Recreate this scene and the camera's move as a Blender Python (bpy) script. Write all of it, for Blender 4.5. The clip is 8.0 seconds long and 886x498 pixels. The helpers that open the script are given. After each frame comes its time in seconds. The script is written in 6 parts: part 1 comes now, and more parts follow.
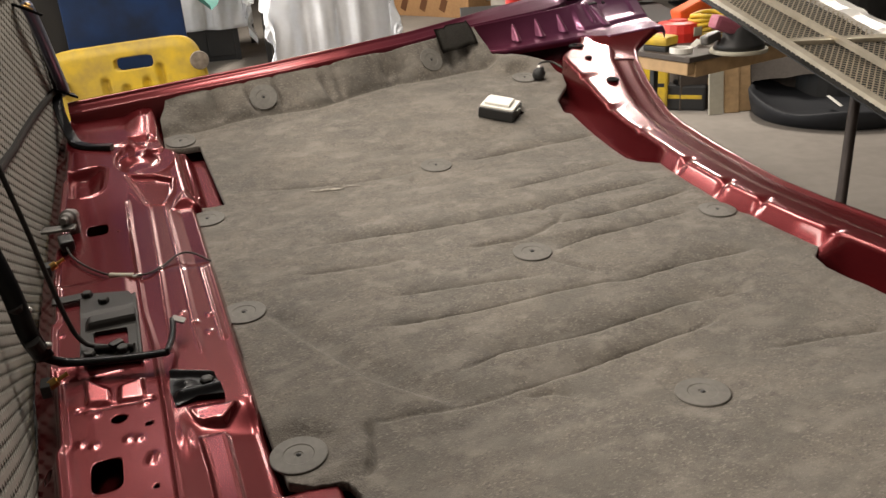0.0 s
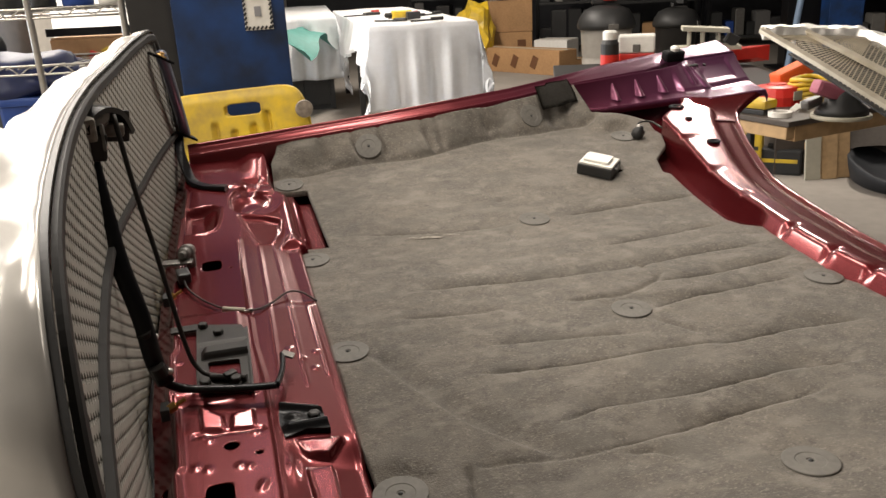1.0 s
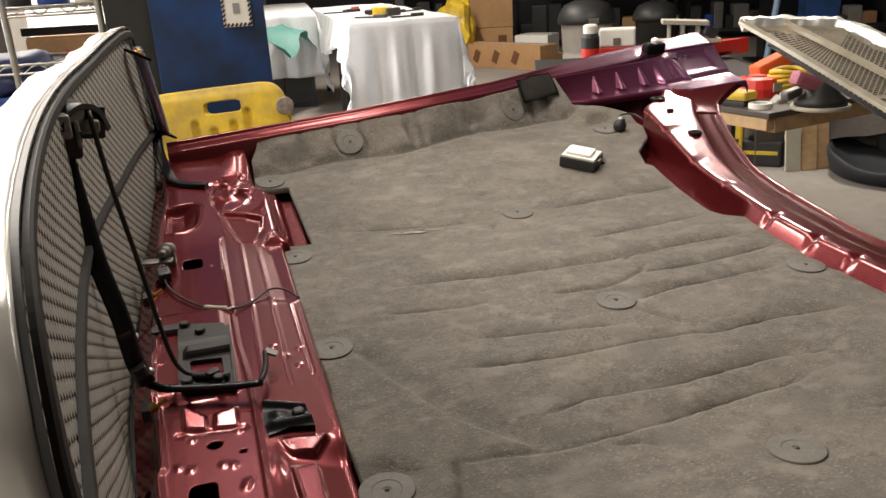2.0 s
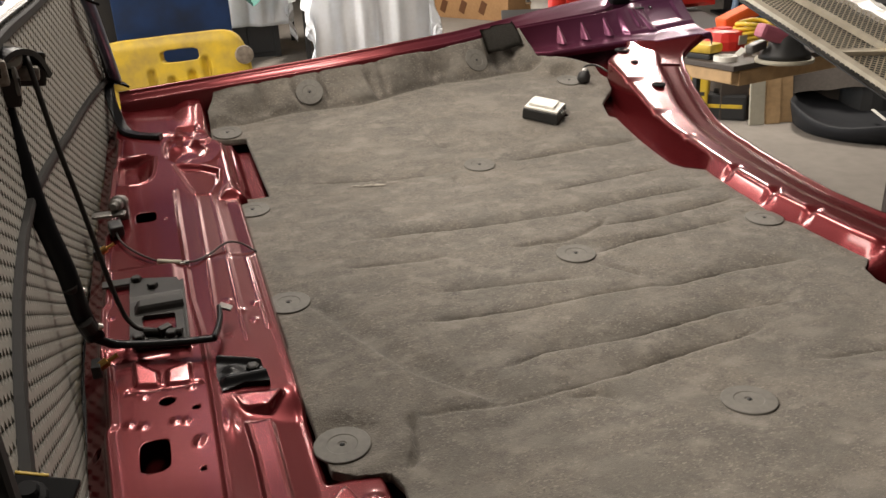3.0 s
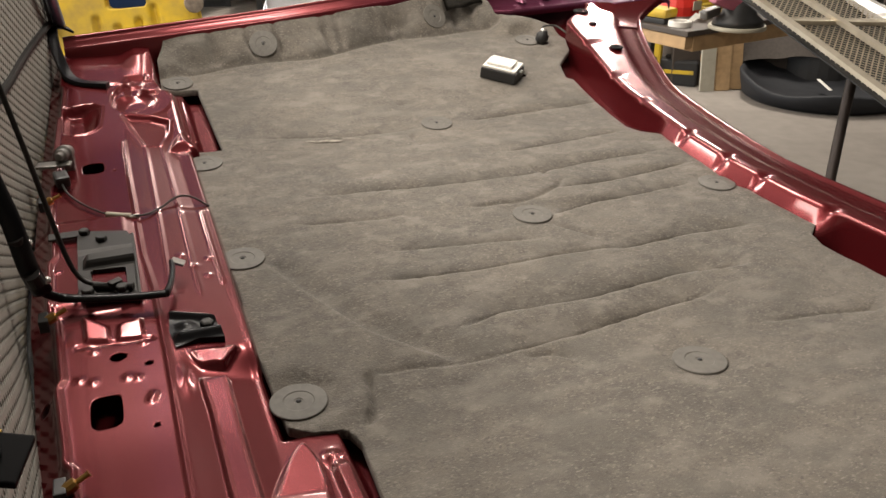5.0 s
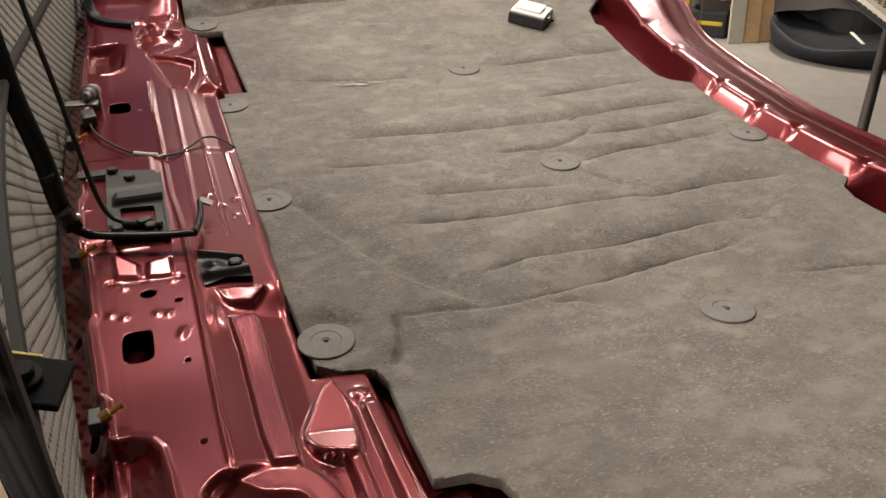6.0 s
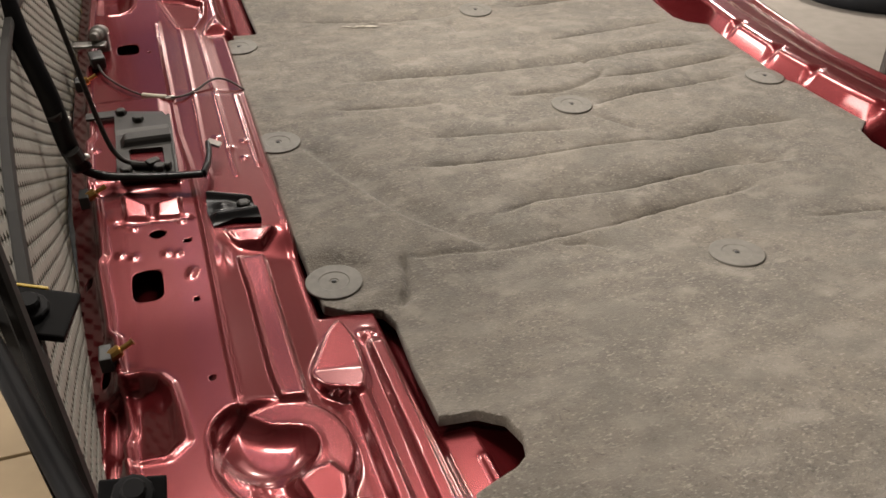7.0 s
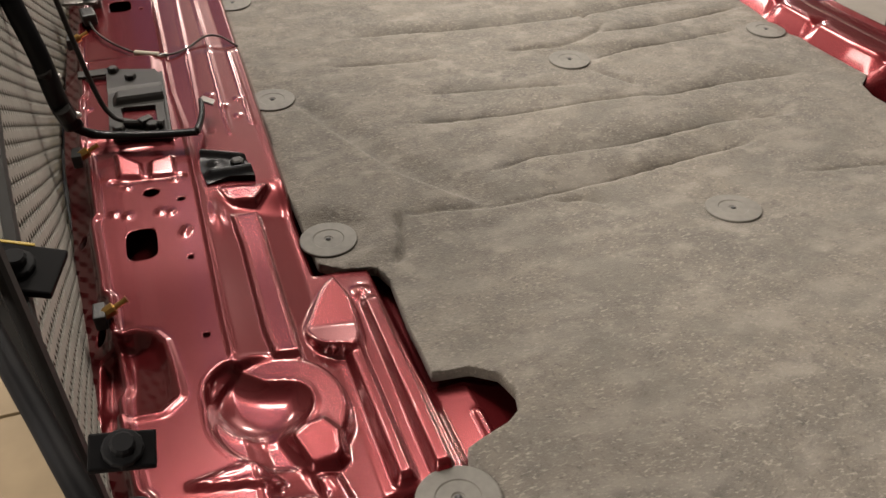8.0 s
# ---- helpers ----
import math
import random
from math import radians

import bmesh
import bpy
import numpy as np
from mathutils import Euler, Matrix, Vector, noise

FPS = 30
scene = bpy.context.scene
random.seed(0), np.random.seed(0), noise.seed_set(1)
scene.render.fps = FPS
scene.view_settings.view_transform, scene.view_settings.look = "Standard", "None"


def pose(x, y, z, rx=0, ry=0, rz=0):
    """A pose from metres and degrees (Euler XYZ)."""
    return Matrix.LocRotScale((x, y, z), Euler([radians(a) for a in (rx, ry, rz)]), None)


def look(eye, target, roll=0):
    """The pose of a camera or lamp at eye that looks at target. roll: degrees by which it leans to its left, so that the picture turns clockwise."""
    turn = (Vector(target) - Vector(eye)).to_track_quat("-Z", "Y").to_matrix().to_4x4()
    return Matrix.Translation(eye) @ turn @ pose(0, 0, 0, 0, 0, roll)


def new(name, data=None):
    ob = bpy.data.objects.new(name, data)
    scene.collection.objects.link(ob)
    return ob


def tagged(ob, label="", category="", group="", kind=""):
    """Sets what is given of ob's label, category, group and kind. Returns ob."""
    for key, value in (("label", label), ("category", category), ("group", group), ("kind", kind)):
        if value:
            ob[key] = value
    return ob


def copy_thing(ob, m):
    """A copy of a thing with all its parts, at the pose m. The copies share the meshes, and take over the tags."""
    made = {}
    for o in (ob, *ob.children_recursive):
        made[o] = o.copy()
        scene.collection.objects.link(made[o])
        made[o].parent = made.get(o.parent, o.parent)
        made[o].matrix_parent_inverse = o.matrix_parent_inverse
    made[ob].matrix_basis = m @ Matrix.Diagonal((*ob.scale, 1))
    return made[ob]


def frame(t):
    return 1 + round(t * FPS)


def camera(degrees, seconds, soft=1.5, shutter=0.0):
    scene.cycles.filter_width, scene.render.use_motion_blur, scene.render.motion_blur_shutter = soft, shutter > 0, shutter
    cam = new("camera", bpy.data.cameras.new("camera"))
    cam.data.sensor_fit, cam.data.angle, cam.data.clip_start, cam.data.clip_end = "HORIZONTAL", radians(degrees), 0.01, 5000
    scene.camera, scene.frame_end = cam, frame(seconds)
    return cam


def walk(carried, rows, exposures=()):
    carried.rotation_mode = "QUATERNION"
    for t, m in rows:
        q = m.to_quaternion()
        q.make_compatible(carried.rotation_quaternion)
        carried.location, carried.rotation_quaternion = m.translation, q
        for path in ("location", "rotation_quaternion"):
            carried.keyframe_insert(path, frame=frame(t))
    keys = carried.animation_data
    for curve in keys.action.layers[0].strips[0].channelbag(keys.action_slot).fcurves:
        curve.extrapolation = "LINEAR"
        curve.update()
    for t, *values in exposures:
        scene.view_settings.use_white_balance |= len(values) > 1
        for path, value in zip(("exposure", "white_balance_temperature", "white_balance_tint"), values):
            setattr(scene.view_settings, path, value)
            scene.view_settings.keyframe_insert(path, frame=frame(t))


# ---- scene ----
cam = camera(57.0, 8.0, soft=1.5)
PATH = [
    (0.0, (-0.0019, 0.0011, 1.2842), (-0.0360, 0.9236, 0.8998), -4.01),
    (0.2, (-0.0091, -0.0049, 1.2863), (-0.0677, 0.9248, 0.9224), -3.76),
    (0.5, (-0.0150, -0.0133, 1.2859), (-0.1097, 0.9221, 0.9450), -3.65),
    (0.8, (-0.0277, -0.0145, 1.2867), (-0.1417, 0.9235, 0.9594), -3.01),
    (1.0, (-0.0274, -0.0197, 1.2898), (-0.1548, 0.9194, 0.9707), -3.05),
    (1.2, (-0.0287, -0.0193, 1.2872), (-0.1597, 0.9211, 0.9733), -3.16),
    (2.3, (-0.0264, -0.0115, 1.2850), (-0.1264, 0.9248, 0.9485), -3.49),
    (2.5, (-0.0254, -0.0090, 1.2853), (-0.1225, 0.9233, 0.9368), -3.28),
    (3.0, (-0.0186, -0.0032, 1.2807), (-0.0885, 0.9192, 0.9010), -2.78),
    (3.5, (-0.0150, -0.0115, 1.2822), (-0.0488, 0.9088, 0.8925), -2.32),
    (4.0, (-0.0154, -0.0139, 1.2847), (-0.0261, 0.9107, 0.9039), -1.50),
    (4.2, (-0.0164, -0.0103, 1.2840), (-0.0243, 0.9130, 0.9001), -1.23),
    (5.3, (-0.0337, 0.0000, 1.2748), (-0.0465, 0.8957, 0.8304), 0.07),
    (5.5, (-0.0370, -0.0008, 1.2725), (-0.0539, 0.8896, 0.8176), 0.22),
    (6.0, (-0.0356, -0.0019, 1.2706), (-0.0660, 0.8755, 0.7918), 0.16),
    (6.5, (-0.0329, -0.0006, 1.2681), (-0.0739, 0.8634, 0.7663), 0.05),
    (7.0, (-0.0303, -0.0035, 1.2641), (-0.0766, 0.8420, 0.7321), -0.14),
    (7.5, (-0.0265, -0.0041, 1.2605), (-0.0747, 0.8213, 0.6980), -0.42),
    (8.0, (-0.0235, -0.0028, 1.2610), (-0.0721, 0.8155, 0.6882), -0.57),
]
walk(cam, [(t, look(eye, target, roll)) for t, eye, target, roll in PATH],
     exposures=[(0, 0.34), (0.6, 0.3), (4.2, 0.4), (5.5, 0.54), (7, 0.76), (8, 0.78)])

# ---- light: a shop hall under tube fixtures placed out of view, dim grey daylight outside ----
world = bpy.data.worlds.new("hall_world")
scene.world = world
world.use_nodes = True
world.node_tree.nodes["Background"].inputs[0].default_value = (0.75, 0.82, 1.0, 1)
world.node_tree.nodes["Background"].inputs[1].default_value = 0.05

LAMPS = [  # centre x, y, z, length along y, width, watts
    (1.5, 5.55, 3.3, 1.2, 0.16, 95),
    (-1.02, 2.5, 3.3, 1.4, 0.25, 66),
    # low helper lamp, added for the brighter pool on the pad
    (-0.05, 1.25, 2.05, 0.6, 0.1, 9),
    (-1.6, 8.6, 3.3, 2.4, 0.4, 170),
    (-3.3, 4.5, 3.3, 2.8, 0.7, 260),
    # two helpers added at the left to brighten the chrome surround
    (-2.2, -2.4, 3.3, 2.4, 0.9, 120),
    (-3.0, 0.2, 3.3, 2.4, 0.5, 80),
    # weak helper added to lift the spare grille
    (2.7, 3.2, 3.3, 1.2, 0.15, 10),
]
for lx, ly, lz, ll, lw, watts in LAMPS:
    lamp = bpy.data.lights.new("added_tube_light", "AREA")
    lamp.shape, lamp.size, lamp.size_y, lamp.energy = "RECTANGLE", lw, ll, watts
    lamp.color = (1.0, 0.91, 0.81)
    new("added_tube_light", lamp).matrix_world = pose(lx, ly, lz)
# grey daylight panel added in an unseen west bay opening, brightens chrome and cloth
lamp = bpy.data.lights.new("added_bay_daylight", "AREA")
lamp.shape, lamp.size, lamp.size_y, lamp.energy = "RECTANGLE", 2.6, 4.0, 170
lamp.color = (0.9, 0.95, 1.0)
new("added_bay_daylight", lamp).matrix_world = pose(-5.05, 4.0, 1.3, 0, -90, 0)

# ---- materials ----


def material(name, color, rough=0.5, metal=0.0, coat=0.0, grain=0.0, scale=60.0, stain=0.0, stain_scale=4.0, bump=0.0, bump_scale=None, dark=None, ior=1.45, random=0.0, spec=0.5, coat_rough=0.08):
    """Principled surface: base colour varied by fine grain and large stains, with bump from the grain."""
    m = bpy.data.materials.new(name)
    m.use_nodes = True
    nt = m.node_tree
    b = nt.nodes["Principled BSDF"]
    b.inputs["Base Color"].default_value = (*color, 1)
    b.inputs["Roughness"].default_value = rough
    b.inputs["Metallic"].default_value = metal
    b.inputs["Coat Weight"].default_value = coat
    b.inputs["Coat Roughness"].default_value = coat_rough
    b.inputs["IOR"].default_value = ior
    b.inputs["Specular IOR Level"].default_value = spec
    tc = nt.nodes.new("ShaderNodeTexCoord")

    def noise_node(s, detail=4.0):
        n = nt.nodes.new("ShaderNodeTexNoise")
        n.inputs["Scale"].default_value = s
        n.inputs["Detail"].default_value = detail
        nt.links.new(tc.outputs["Object"], n.inputs["Vector"])
        return n

    col = None
    if grain or stain or random:
        second = dark if dark else tuple(c * 0.45 for c in color)
        fac = None
        for amount, s in ((grain, scale), (stain, stain_scale)):
            if not amount:
                continue
            n = noise_node(s)
            mr = nt.nodes.new("ShaderNodeMapRange")
            mr.inputs["From Min"].default_value, mr.inputs["From Max"].default_value = 0.35, 0.7
            mr.inputs["To Max"].default_value = amount
            nt.links.new(n.outputs["Fac"], mr.inputs["Value"])
            if fac is None:
                fac = mr.outputs[0]
            else:
                add = nt.nodes.new("ShaderNodeMath")
                add.use_clamp = True
                nt.links.new(fac, add.inputs[0])
                nt.links.new(mr.outputs[0], add.inputs[1])
                fac = add.outputs[0]
        mix = nt.nodes.new("ShaderNodeMix")
        mix.data_type = "RGBA"
        mix.inputs["A"].default_value = (*color, 1)
        mix.inputs["B"].default_value = (*second, 1)
        if fac is not None:
            nt.links.new(fac, mix.inputs["Factor"])
        else:
            mix.inputs["Factor"].default_value = 0
        col = mix.outputs["Result"]
        if random:
            oi = nt.nodes.new("ShaderNodeObjectInfo")
            hs = nt.nodes.new("ShaderNodeHueSaturation")
            mr = nt.nodes.new("ShaderNodeMapRange")
            mr.inputs["To Min"].default_value, mr.inputs["To Max"].default_value = 1 - random, 1 + random
            nt.links.new(oi.outputs["Random"], mr.inputs["Value"])
            nt.links.new(mr.outputs[0], hs.inputs["Value"])
            nt.links.new(col, hs.inputs["Color"])
            col = hs.outputs["Color"]
        nt.links.new(col, b.inputs["Base Color"])
    if bump:
        n = noise_node(bump_scale or scale, 6.0)
        bn = nt.nodes.new("ShaderNodeBump")
        bn.inputs["Strength"].default_value = bump
        bn.inputs["Distance"].default_value = 0.002
        nt.links.new(n.outputs["Fac"], bn.inputs["Height"])
        nt.links.new(bn.outputs["Normal"], b.inputs["Normal"])
    return m


def felt_material():
    """Matted grey-brown fibre felt: cloudy at two scales, flecked with short pale fibres, softly crumpled."""
    m = material("grey_felt", (0.142, 0.123, 0.1), 0.78, grain=0.5, scale=75, stain=0.5, stain_scale=9, dark=(0.072, 0.065, 0.056), bump=0.5, bump_scale=650, spec=0.28)
    nt = m.node_tree
    b = nt.nodes["Principled BSDF"]
    old = b.inputs["Base Color"].links[0].from_socket
    tc = [n for n in nt.nodes if n.type == "TEX_COORD"][0]
    for turn, stretch, low, tone in ((20, (230, 520, 300), 0.58, (0.27, 0.245, 0.21)), (110, (230, 520, 300), 0.59, (0.27, 0.245, 0.21)), (65, (300, 300, 300), 0.56, (0.05, 0.046, 0.04)), (150, (30, 42, 30), 0.56, (0.2, 0.178, 0.152)), (100, (14, 34, 20), 0.53, (0.175, 0.157, 0.134)), (70, (16, 24, 18), 0.53, (0.095, 0.087, 0.073))):
        mp = nt.nodes.new("ShaderNodeMapping")
        mp.inputs["Rotation"].default_value = (0, 0, radians(turn))
        mp.inputs["Scale"].default_value = stretch
        nt.links.new(tc.outputs["Object"], mp.inputs["Vector"])
        n = nt.nodes.new("ShaderNodeTexNoise")
        n.inputs["Scale"].default_value = 1.0
        n.inputs["Detail"].default_value = 3.0
        nt.links.new(mp.outputs[0], n.inputs["Vector"])
        mr = nt.nodes.new("ShaderNodeMapRange")
        mr.inputs["From Min"].default_value, mr.inputs["From Max"].default_value = low, low + 0.14
        mr.inputs["To Max"].default_value = 0.55
        nt.links.new(n.outputs["Fac"], mr.inputs["Value"])
        mix = nt.nodes.new("ShaderNodeMix")
        mix.data_type = "RGBA"
        mix.inputs["B"].default_value = (*tone, 1)
        nt.links.new(mr.outputs[0], mix.inputs["Factor"])
        nt.links.new(old, mix.inputs["A"])
        old = mix.outputs["Result"]
    nt.links.new(old, b.inputs["Base Color"])
    # soft crumples
    fine = [n for n in nt.nodes if n.type == "BUMP"][0]
    n = nt.nodes.new("ShaderNodeTexNoise")
    n.inputs["Scale"].default_value = 22.0
    n.inputs["Detail"].default_value = 4.0
    n.inputs["Distortion"].default_value = 1.2
    nt.links.new(tc.outputs["Object"], n.inputs["Vector"])
    fold_bump = nt.nodes.new("ShaderNodeBump")
    fold_bump.inputs["Strength"].default_value = 0.22
    fold_bump.inputs["Distance"].default_value = 0.012
    nt.links.new(n.outputs["Fac"], fold_bump.inputs["Height"])
    nt.links.new(fold_bump.outputs["Normal"], fine.inputs["Normal"])
    b.inputs["Sheen Weight"].default_value = 0.1
    b.inputs["Sheen Roughness"].default_value = 0.5
    return m


PAINT = material("wine_red_paint", (0.138, 0.012, 0.015), 0.27, 0.6, coat=0.5, coat_rough=0.09, grain=0.2, scale=900, stain=0.12, stain_scale=7, dark=(0.09, 0.009, 0.012))
PAINT_OUT = material("wine_red_paint_violet_sheen", (0.135, 0.017, 0.02), 0.29, 0.6, coat=0.22, coat_rough=0.08)


def add_violet_sheen(m):
    """Puts a bluish daylight sheen into the paint's colour: wine red to violet towards the hinge corners, along the
    hood's length.
    """
    nt = m.node_tree
    tc, sep, mr, mix = (nt.nodes.new("ShaderNode" + n) for n in ("TexCoord", "SeparateXYZ", "MapRange", "Mix"))
    mix.data_type = "RGBA"
    mr.inputs["From Min"].default_value, mr.inputs["From Max"].default_value = 0.4, 1.05
    mix.inputs["A"].default_value, mix.inputs["B"].default_value = (0.135, 0.019, 0.022, 1), (0.115, 0.035, 0.085, 1)
    nt.links.new(tc.outputs["Object"], sep.inputs[0])
    nt.links.new(sep.outputs["X"], mr.inputs["Value"])
    nt.links.new(mr.outputs[0], mix.inputs["Factor"])
    nt.links.new(mix.outputs["Result"], nt.nodes["Principled BSDF"].inputs["Base Color"])


add_violet_sheen(PAINT_OUT)
FELT = felt_material()
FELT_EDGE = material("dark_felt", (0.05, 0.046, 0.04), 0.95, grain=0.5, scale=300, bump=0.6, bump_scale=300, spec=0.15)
CLIP = material("grey_clip_plastic", (0.14, 0.13, 0.114), 0.62, grain=0.3, scale=160, stain=0.3, stain_scale=30, spec=0.35)
BLACK = material("black_paint", (0.005, 0.005, 0.006), 0.32, grain=0.3, scale=80, dark=(0.011, 0.01, 0.01), spec=0.3)
MATT_BLACK = material("matt_black_steel", (0.004, 0.004, 0.0045), 0.5, grain=0.4, scale=120, dark=(0.008, 0.007, 0.007), spec=0.05)
BLACK_PLASTIC = material("black_plastic", (0.02, 0.02, 0.02), 0.5, grain=0.3, scale=60, dark=(0.035, 0.033, 0.03))
RUBBER = material("black_rubber", (0.010, 0.010, 0.011), 0.6, grain=0.3, scale=90, spec=0.12)
GREY_METAL = material("grey_steel", (0.2, 0.19, 0.175), 0.45, 0.7, grain=0.5, scale=70, dark=(0.09, 0.085, 0.08))
DARK_METAL = material("dark_steel", (0.032, 0.03, 0.028), 0.48, 0.5, grain=0.5, scale=80, dark=(0.03, 0.028, 0.026))
CHROME = material("worn_chrome", (0.72, 0.7, 0.66), 0.26, 0.5, grain=0.2, scale=25, stain=0.4, stain_scale=7, dark=(0.55, 0.51, 0.45), bump=0.5, bump_scale=14)
FOIL = material("crumpled_foil", (0.86, 0.84, 0.8), 0.4, 0.55, grain=0.3, scale=40, bump=1.0, bump_scale=45)
CREAM_METAL = material("cream_worn_chrome", (0.62, 0.56, 0.45), 0.35, 0.7, grain=0.4, scale=30, stain=0.4, dark=(0.35, 0.3, 0.22), bump=0.2, bump_scale=30)
BRASS = material("brass_bolt", (0.45, 0.27, 0.08), 0.35, 0.9, grain=0.4, scale=90)
MESH_GREY = material("taupe_mesh", (0.3, 0.287, 0.255), 0.6, 0.0, grain=0.4, scale=60, dark=(0.2, 0.19, 0.168), spec=0.3)
FRAME_GREY = material("grey_frame_plastic", (0.034, 0.033, 0.032), 0.55, grain=0.4, scale=70, dark=(0.03, 0.028, 0.026), spec=0.12)
YELLOW = material("yellow_plastic", (0.75, 0.5, 0.02), 0.42, grain=0.35, scale=18, stain=0.55, stain_scale=5, dark=(0.28, 0.2, 0.06), bump=0.1)
DIRTY_YELLOW = material("dirty_yellow_plastic", (0.72, 0.49, 0.025), 0.45, grain=0.35, scale=34, stain=0.5, stain_scale=8, dark=(0.28, 0.2, 0.07), bump=0.15)
BLUE = material("blue_lift_paint", (0.012, 0.055, 0.2), 0.4, grain=0.3, scale=14, stain=0.75, stain_scale=5, dark=(0.012, 0.02, 0.04), bump=0.05)
WHITE_CLOTH = material("white_sheet", (0.85, 0.86, 0.88), 0.85, grain=0.15, scale=30, stain=0.15, dark=(0.6, 0.58, 0.54), bump=0.15, bump_scale=40)
TEAL = material("teal_tarp", (0.05, 0.2, 0.17), 0.6, grain=0.3, scale=20)
CARD = material("brown_cardboard", (0.42, 0.24, 0.11), 0.8, grain=0.25, scale=40, stain=0.3, random=0.15)
CARD_DARK = material("dark_cardboard_print", (0.12, 0.05, 0.02), 0.8)
WHITE = material("white_paint", (0.75, 0.73, 0.69), 0.5, grain=0.15, scale=30)
RED = material("red_plastic", (0.6, 0.03, 0.02), 0.4, grain=0.2, scale=30)
ORANGE = material("orange_foam", (0.75, 0.13, 0.03), 0.6, grain=0.2, scale=50)
WOOD = material("raw_pine", (0.5, 0.33, 0.17), 0.7, grain=0.4, scale=25, stain=0.3)
DARK_TOP = material("dark_bench_board", (0.07, 0.055, 0.045), 0.55, grain=0.4, scale=30)
CONCRETE = material("shop_concrete", (0.25, 0.225, 0.197), 0.75, grain=0.35, scale=14, stain=0.6, stain_scale=1.2, dark=(0.17, 0.15, 0.13), bump=0.3, bump_scale=60)
WALL = material("off_white_wall", (0.62, 0.58, 0.52), 0.8, grain=0.15, scale=8, stain=0.3, stain_scale=1.5)
WALL_DARK = material("dark_shop_wall", (0.035, 0.035, 0.04), 0.8, grain=0.4, scale=6, stain=0.4, stain_scale=2)
CEILING = material("ceiling_panel", (0.2, 0.188, 0.175), 0.9, grain=0.2, scale=5)
PINK = material("pink_plastic", (0.4, 0.12, 0.17), 0.5)
GREY_CLOTH = material("grey_fabric", (0.12, 0.115, 0.11), 0.9, grain=0.4, scale=60, bump=0.4)
TYRE = material("tyre_rubber", (0.02, 0.02, 0.02), 0.75, grain=0.3, scale=60)
SHELF_METAL = material("shelf_wire", (0.5, 0.48, 0.44), 0.35, 0.8, grain=0.3, scale=50)
BLUE_PLASTIC = material("blue_plastic", (0.02, 0.06, 0.25), 0.4, grain=0.2, scale=20)
GREEN = material("green_plastic", (0.02, 0.2, 0.08), 0.45)
BEIGE = material("beige_plastic", (0.42, 0.39, 0.31), 0.6, grain=0.2, scale=30)
CLEAR_GREY = material("cloudy_tank", (0.34, 0.32, 0.29), 0.35, grain=0.3, scale=12)
LABEL_GREY = material("grey_print", (0.25, 0.25, 0.26), 0.7)
WHITE_PLASTIC = material("white_plastic", (0.78, 0.76, 0.7), 0.4, grain=0.15, scale=60)

# ---- mesh helpers ----


def link(name, me, mat, parent=None, label=""):
    me.materials.append(mat)
    ob = new(name, me)
    if parent is not None:
        ob.parent = parent
    return tagged(ob, label)


def part(name, bm, mat, parent=None, label="", smooth=False):
    me = bpy.data.meshes.new(name)
    if smooth:
        for f in bm.faces:
            f.smooth = True
    bm.to_mesh(me)
    bm.free()
    return link(name, me, mat, parent, label)


def thing(name, label, category, m=None, group="", kind=""):
    ob = new(name)
    ob.empty_display_size = 0.05
    if m is not None:
        ob.matrix_world = m
    return tagged(ob, label, category, group, kind)


def from_data(name, verts, faces, mat, parent=None, label="", smooth=True):
    me = bpy.data.meshes.new(name)
    me.from_pydata([tuple(map(float, v)) for v in verts], [], faces)
    if smooth:
        me.polygons.foreach_set("use_smooth", [True] * len(me.polygons))
    me.update()
    return link(name, me, mat, parent, label)


def block(bm, sx, sy, sz, m=None, bevel=0.0, segments=2):
    """A box of that size whose middle lies at m."""
    made = bmesh.ops.create_cube(bm, size=1.0)["verts"]
    bmesh.ops.transform(bm, matrix=Matrix.Diagonal((sx, sy, sz, 1)), verts=made)
    if bevel:
        edges = list({e for v in made for e in v.link_edges})
        out = bmesh.ops.bevel(bm, geom=edges, offset=bevel, segments=segments, affect="EDGES", profile=0.6)
        made = list({v for f in out["faces"] for v in f.verts} | {v for v in made if v.is_valid})
    if m is not None:
        bmesh.ops.transform(bm, matrix=m, verts=made)
    return made


def boxed(name, size, m, mat, parent=None, label="", bevel=0.003):
    bm = bmesh.new()
    block(bm, *size, m, bevel)
    return part(name, bm, mat, parent, label)


def lathe(bm, profile, m=None, n=24, cap=True):
    """Turns a profile of (radius, z) round the z axis."""
    rings = []
    for r, z in profile:
        rings.append([bm.verts.new((r * math.cos(2 * math.pi * k / n), r * math.sin(2 * math.pi * k / n), z)) for k in range(n)])
    for a, b in zip(rings, rings[1:]):
        for k in range(n):
            bm.faces.new((a[k], a[(k + 1) % n], b[(k + 1) % n], b[k]))
    if cap:
        bm.faces.new(rings[0][::-1])
        bm.faces.new(rings[-1])
    made = [v for r in rings for v in r]
    if m is not None:
        bmesh.ops.transform(bm, matrix=m, verts=made)
    return made


def spline(points, per=8):
    """Catmull-Rom through the points."""
    p = [Vector(q) for q in points]
    p = [p[0] * 2 - p[1]] + p + [p[-1] * 2 - p[-2]]
    out = []
    for a, b, c, d in zip(p, p[1:], p[2:], p[3:]):
        for k in range(per):
            t = k / per
            out.append(0.5 * (2 * b + (c - a) * t + (2 * a - 5 * b + 4 * c - d) * t * t + (3 * b - a - 3 * c + d) * t ** 3))
    return out + [p[-2]]


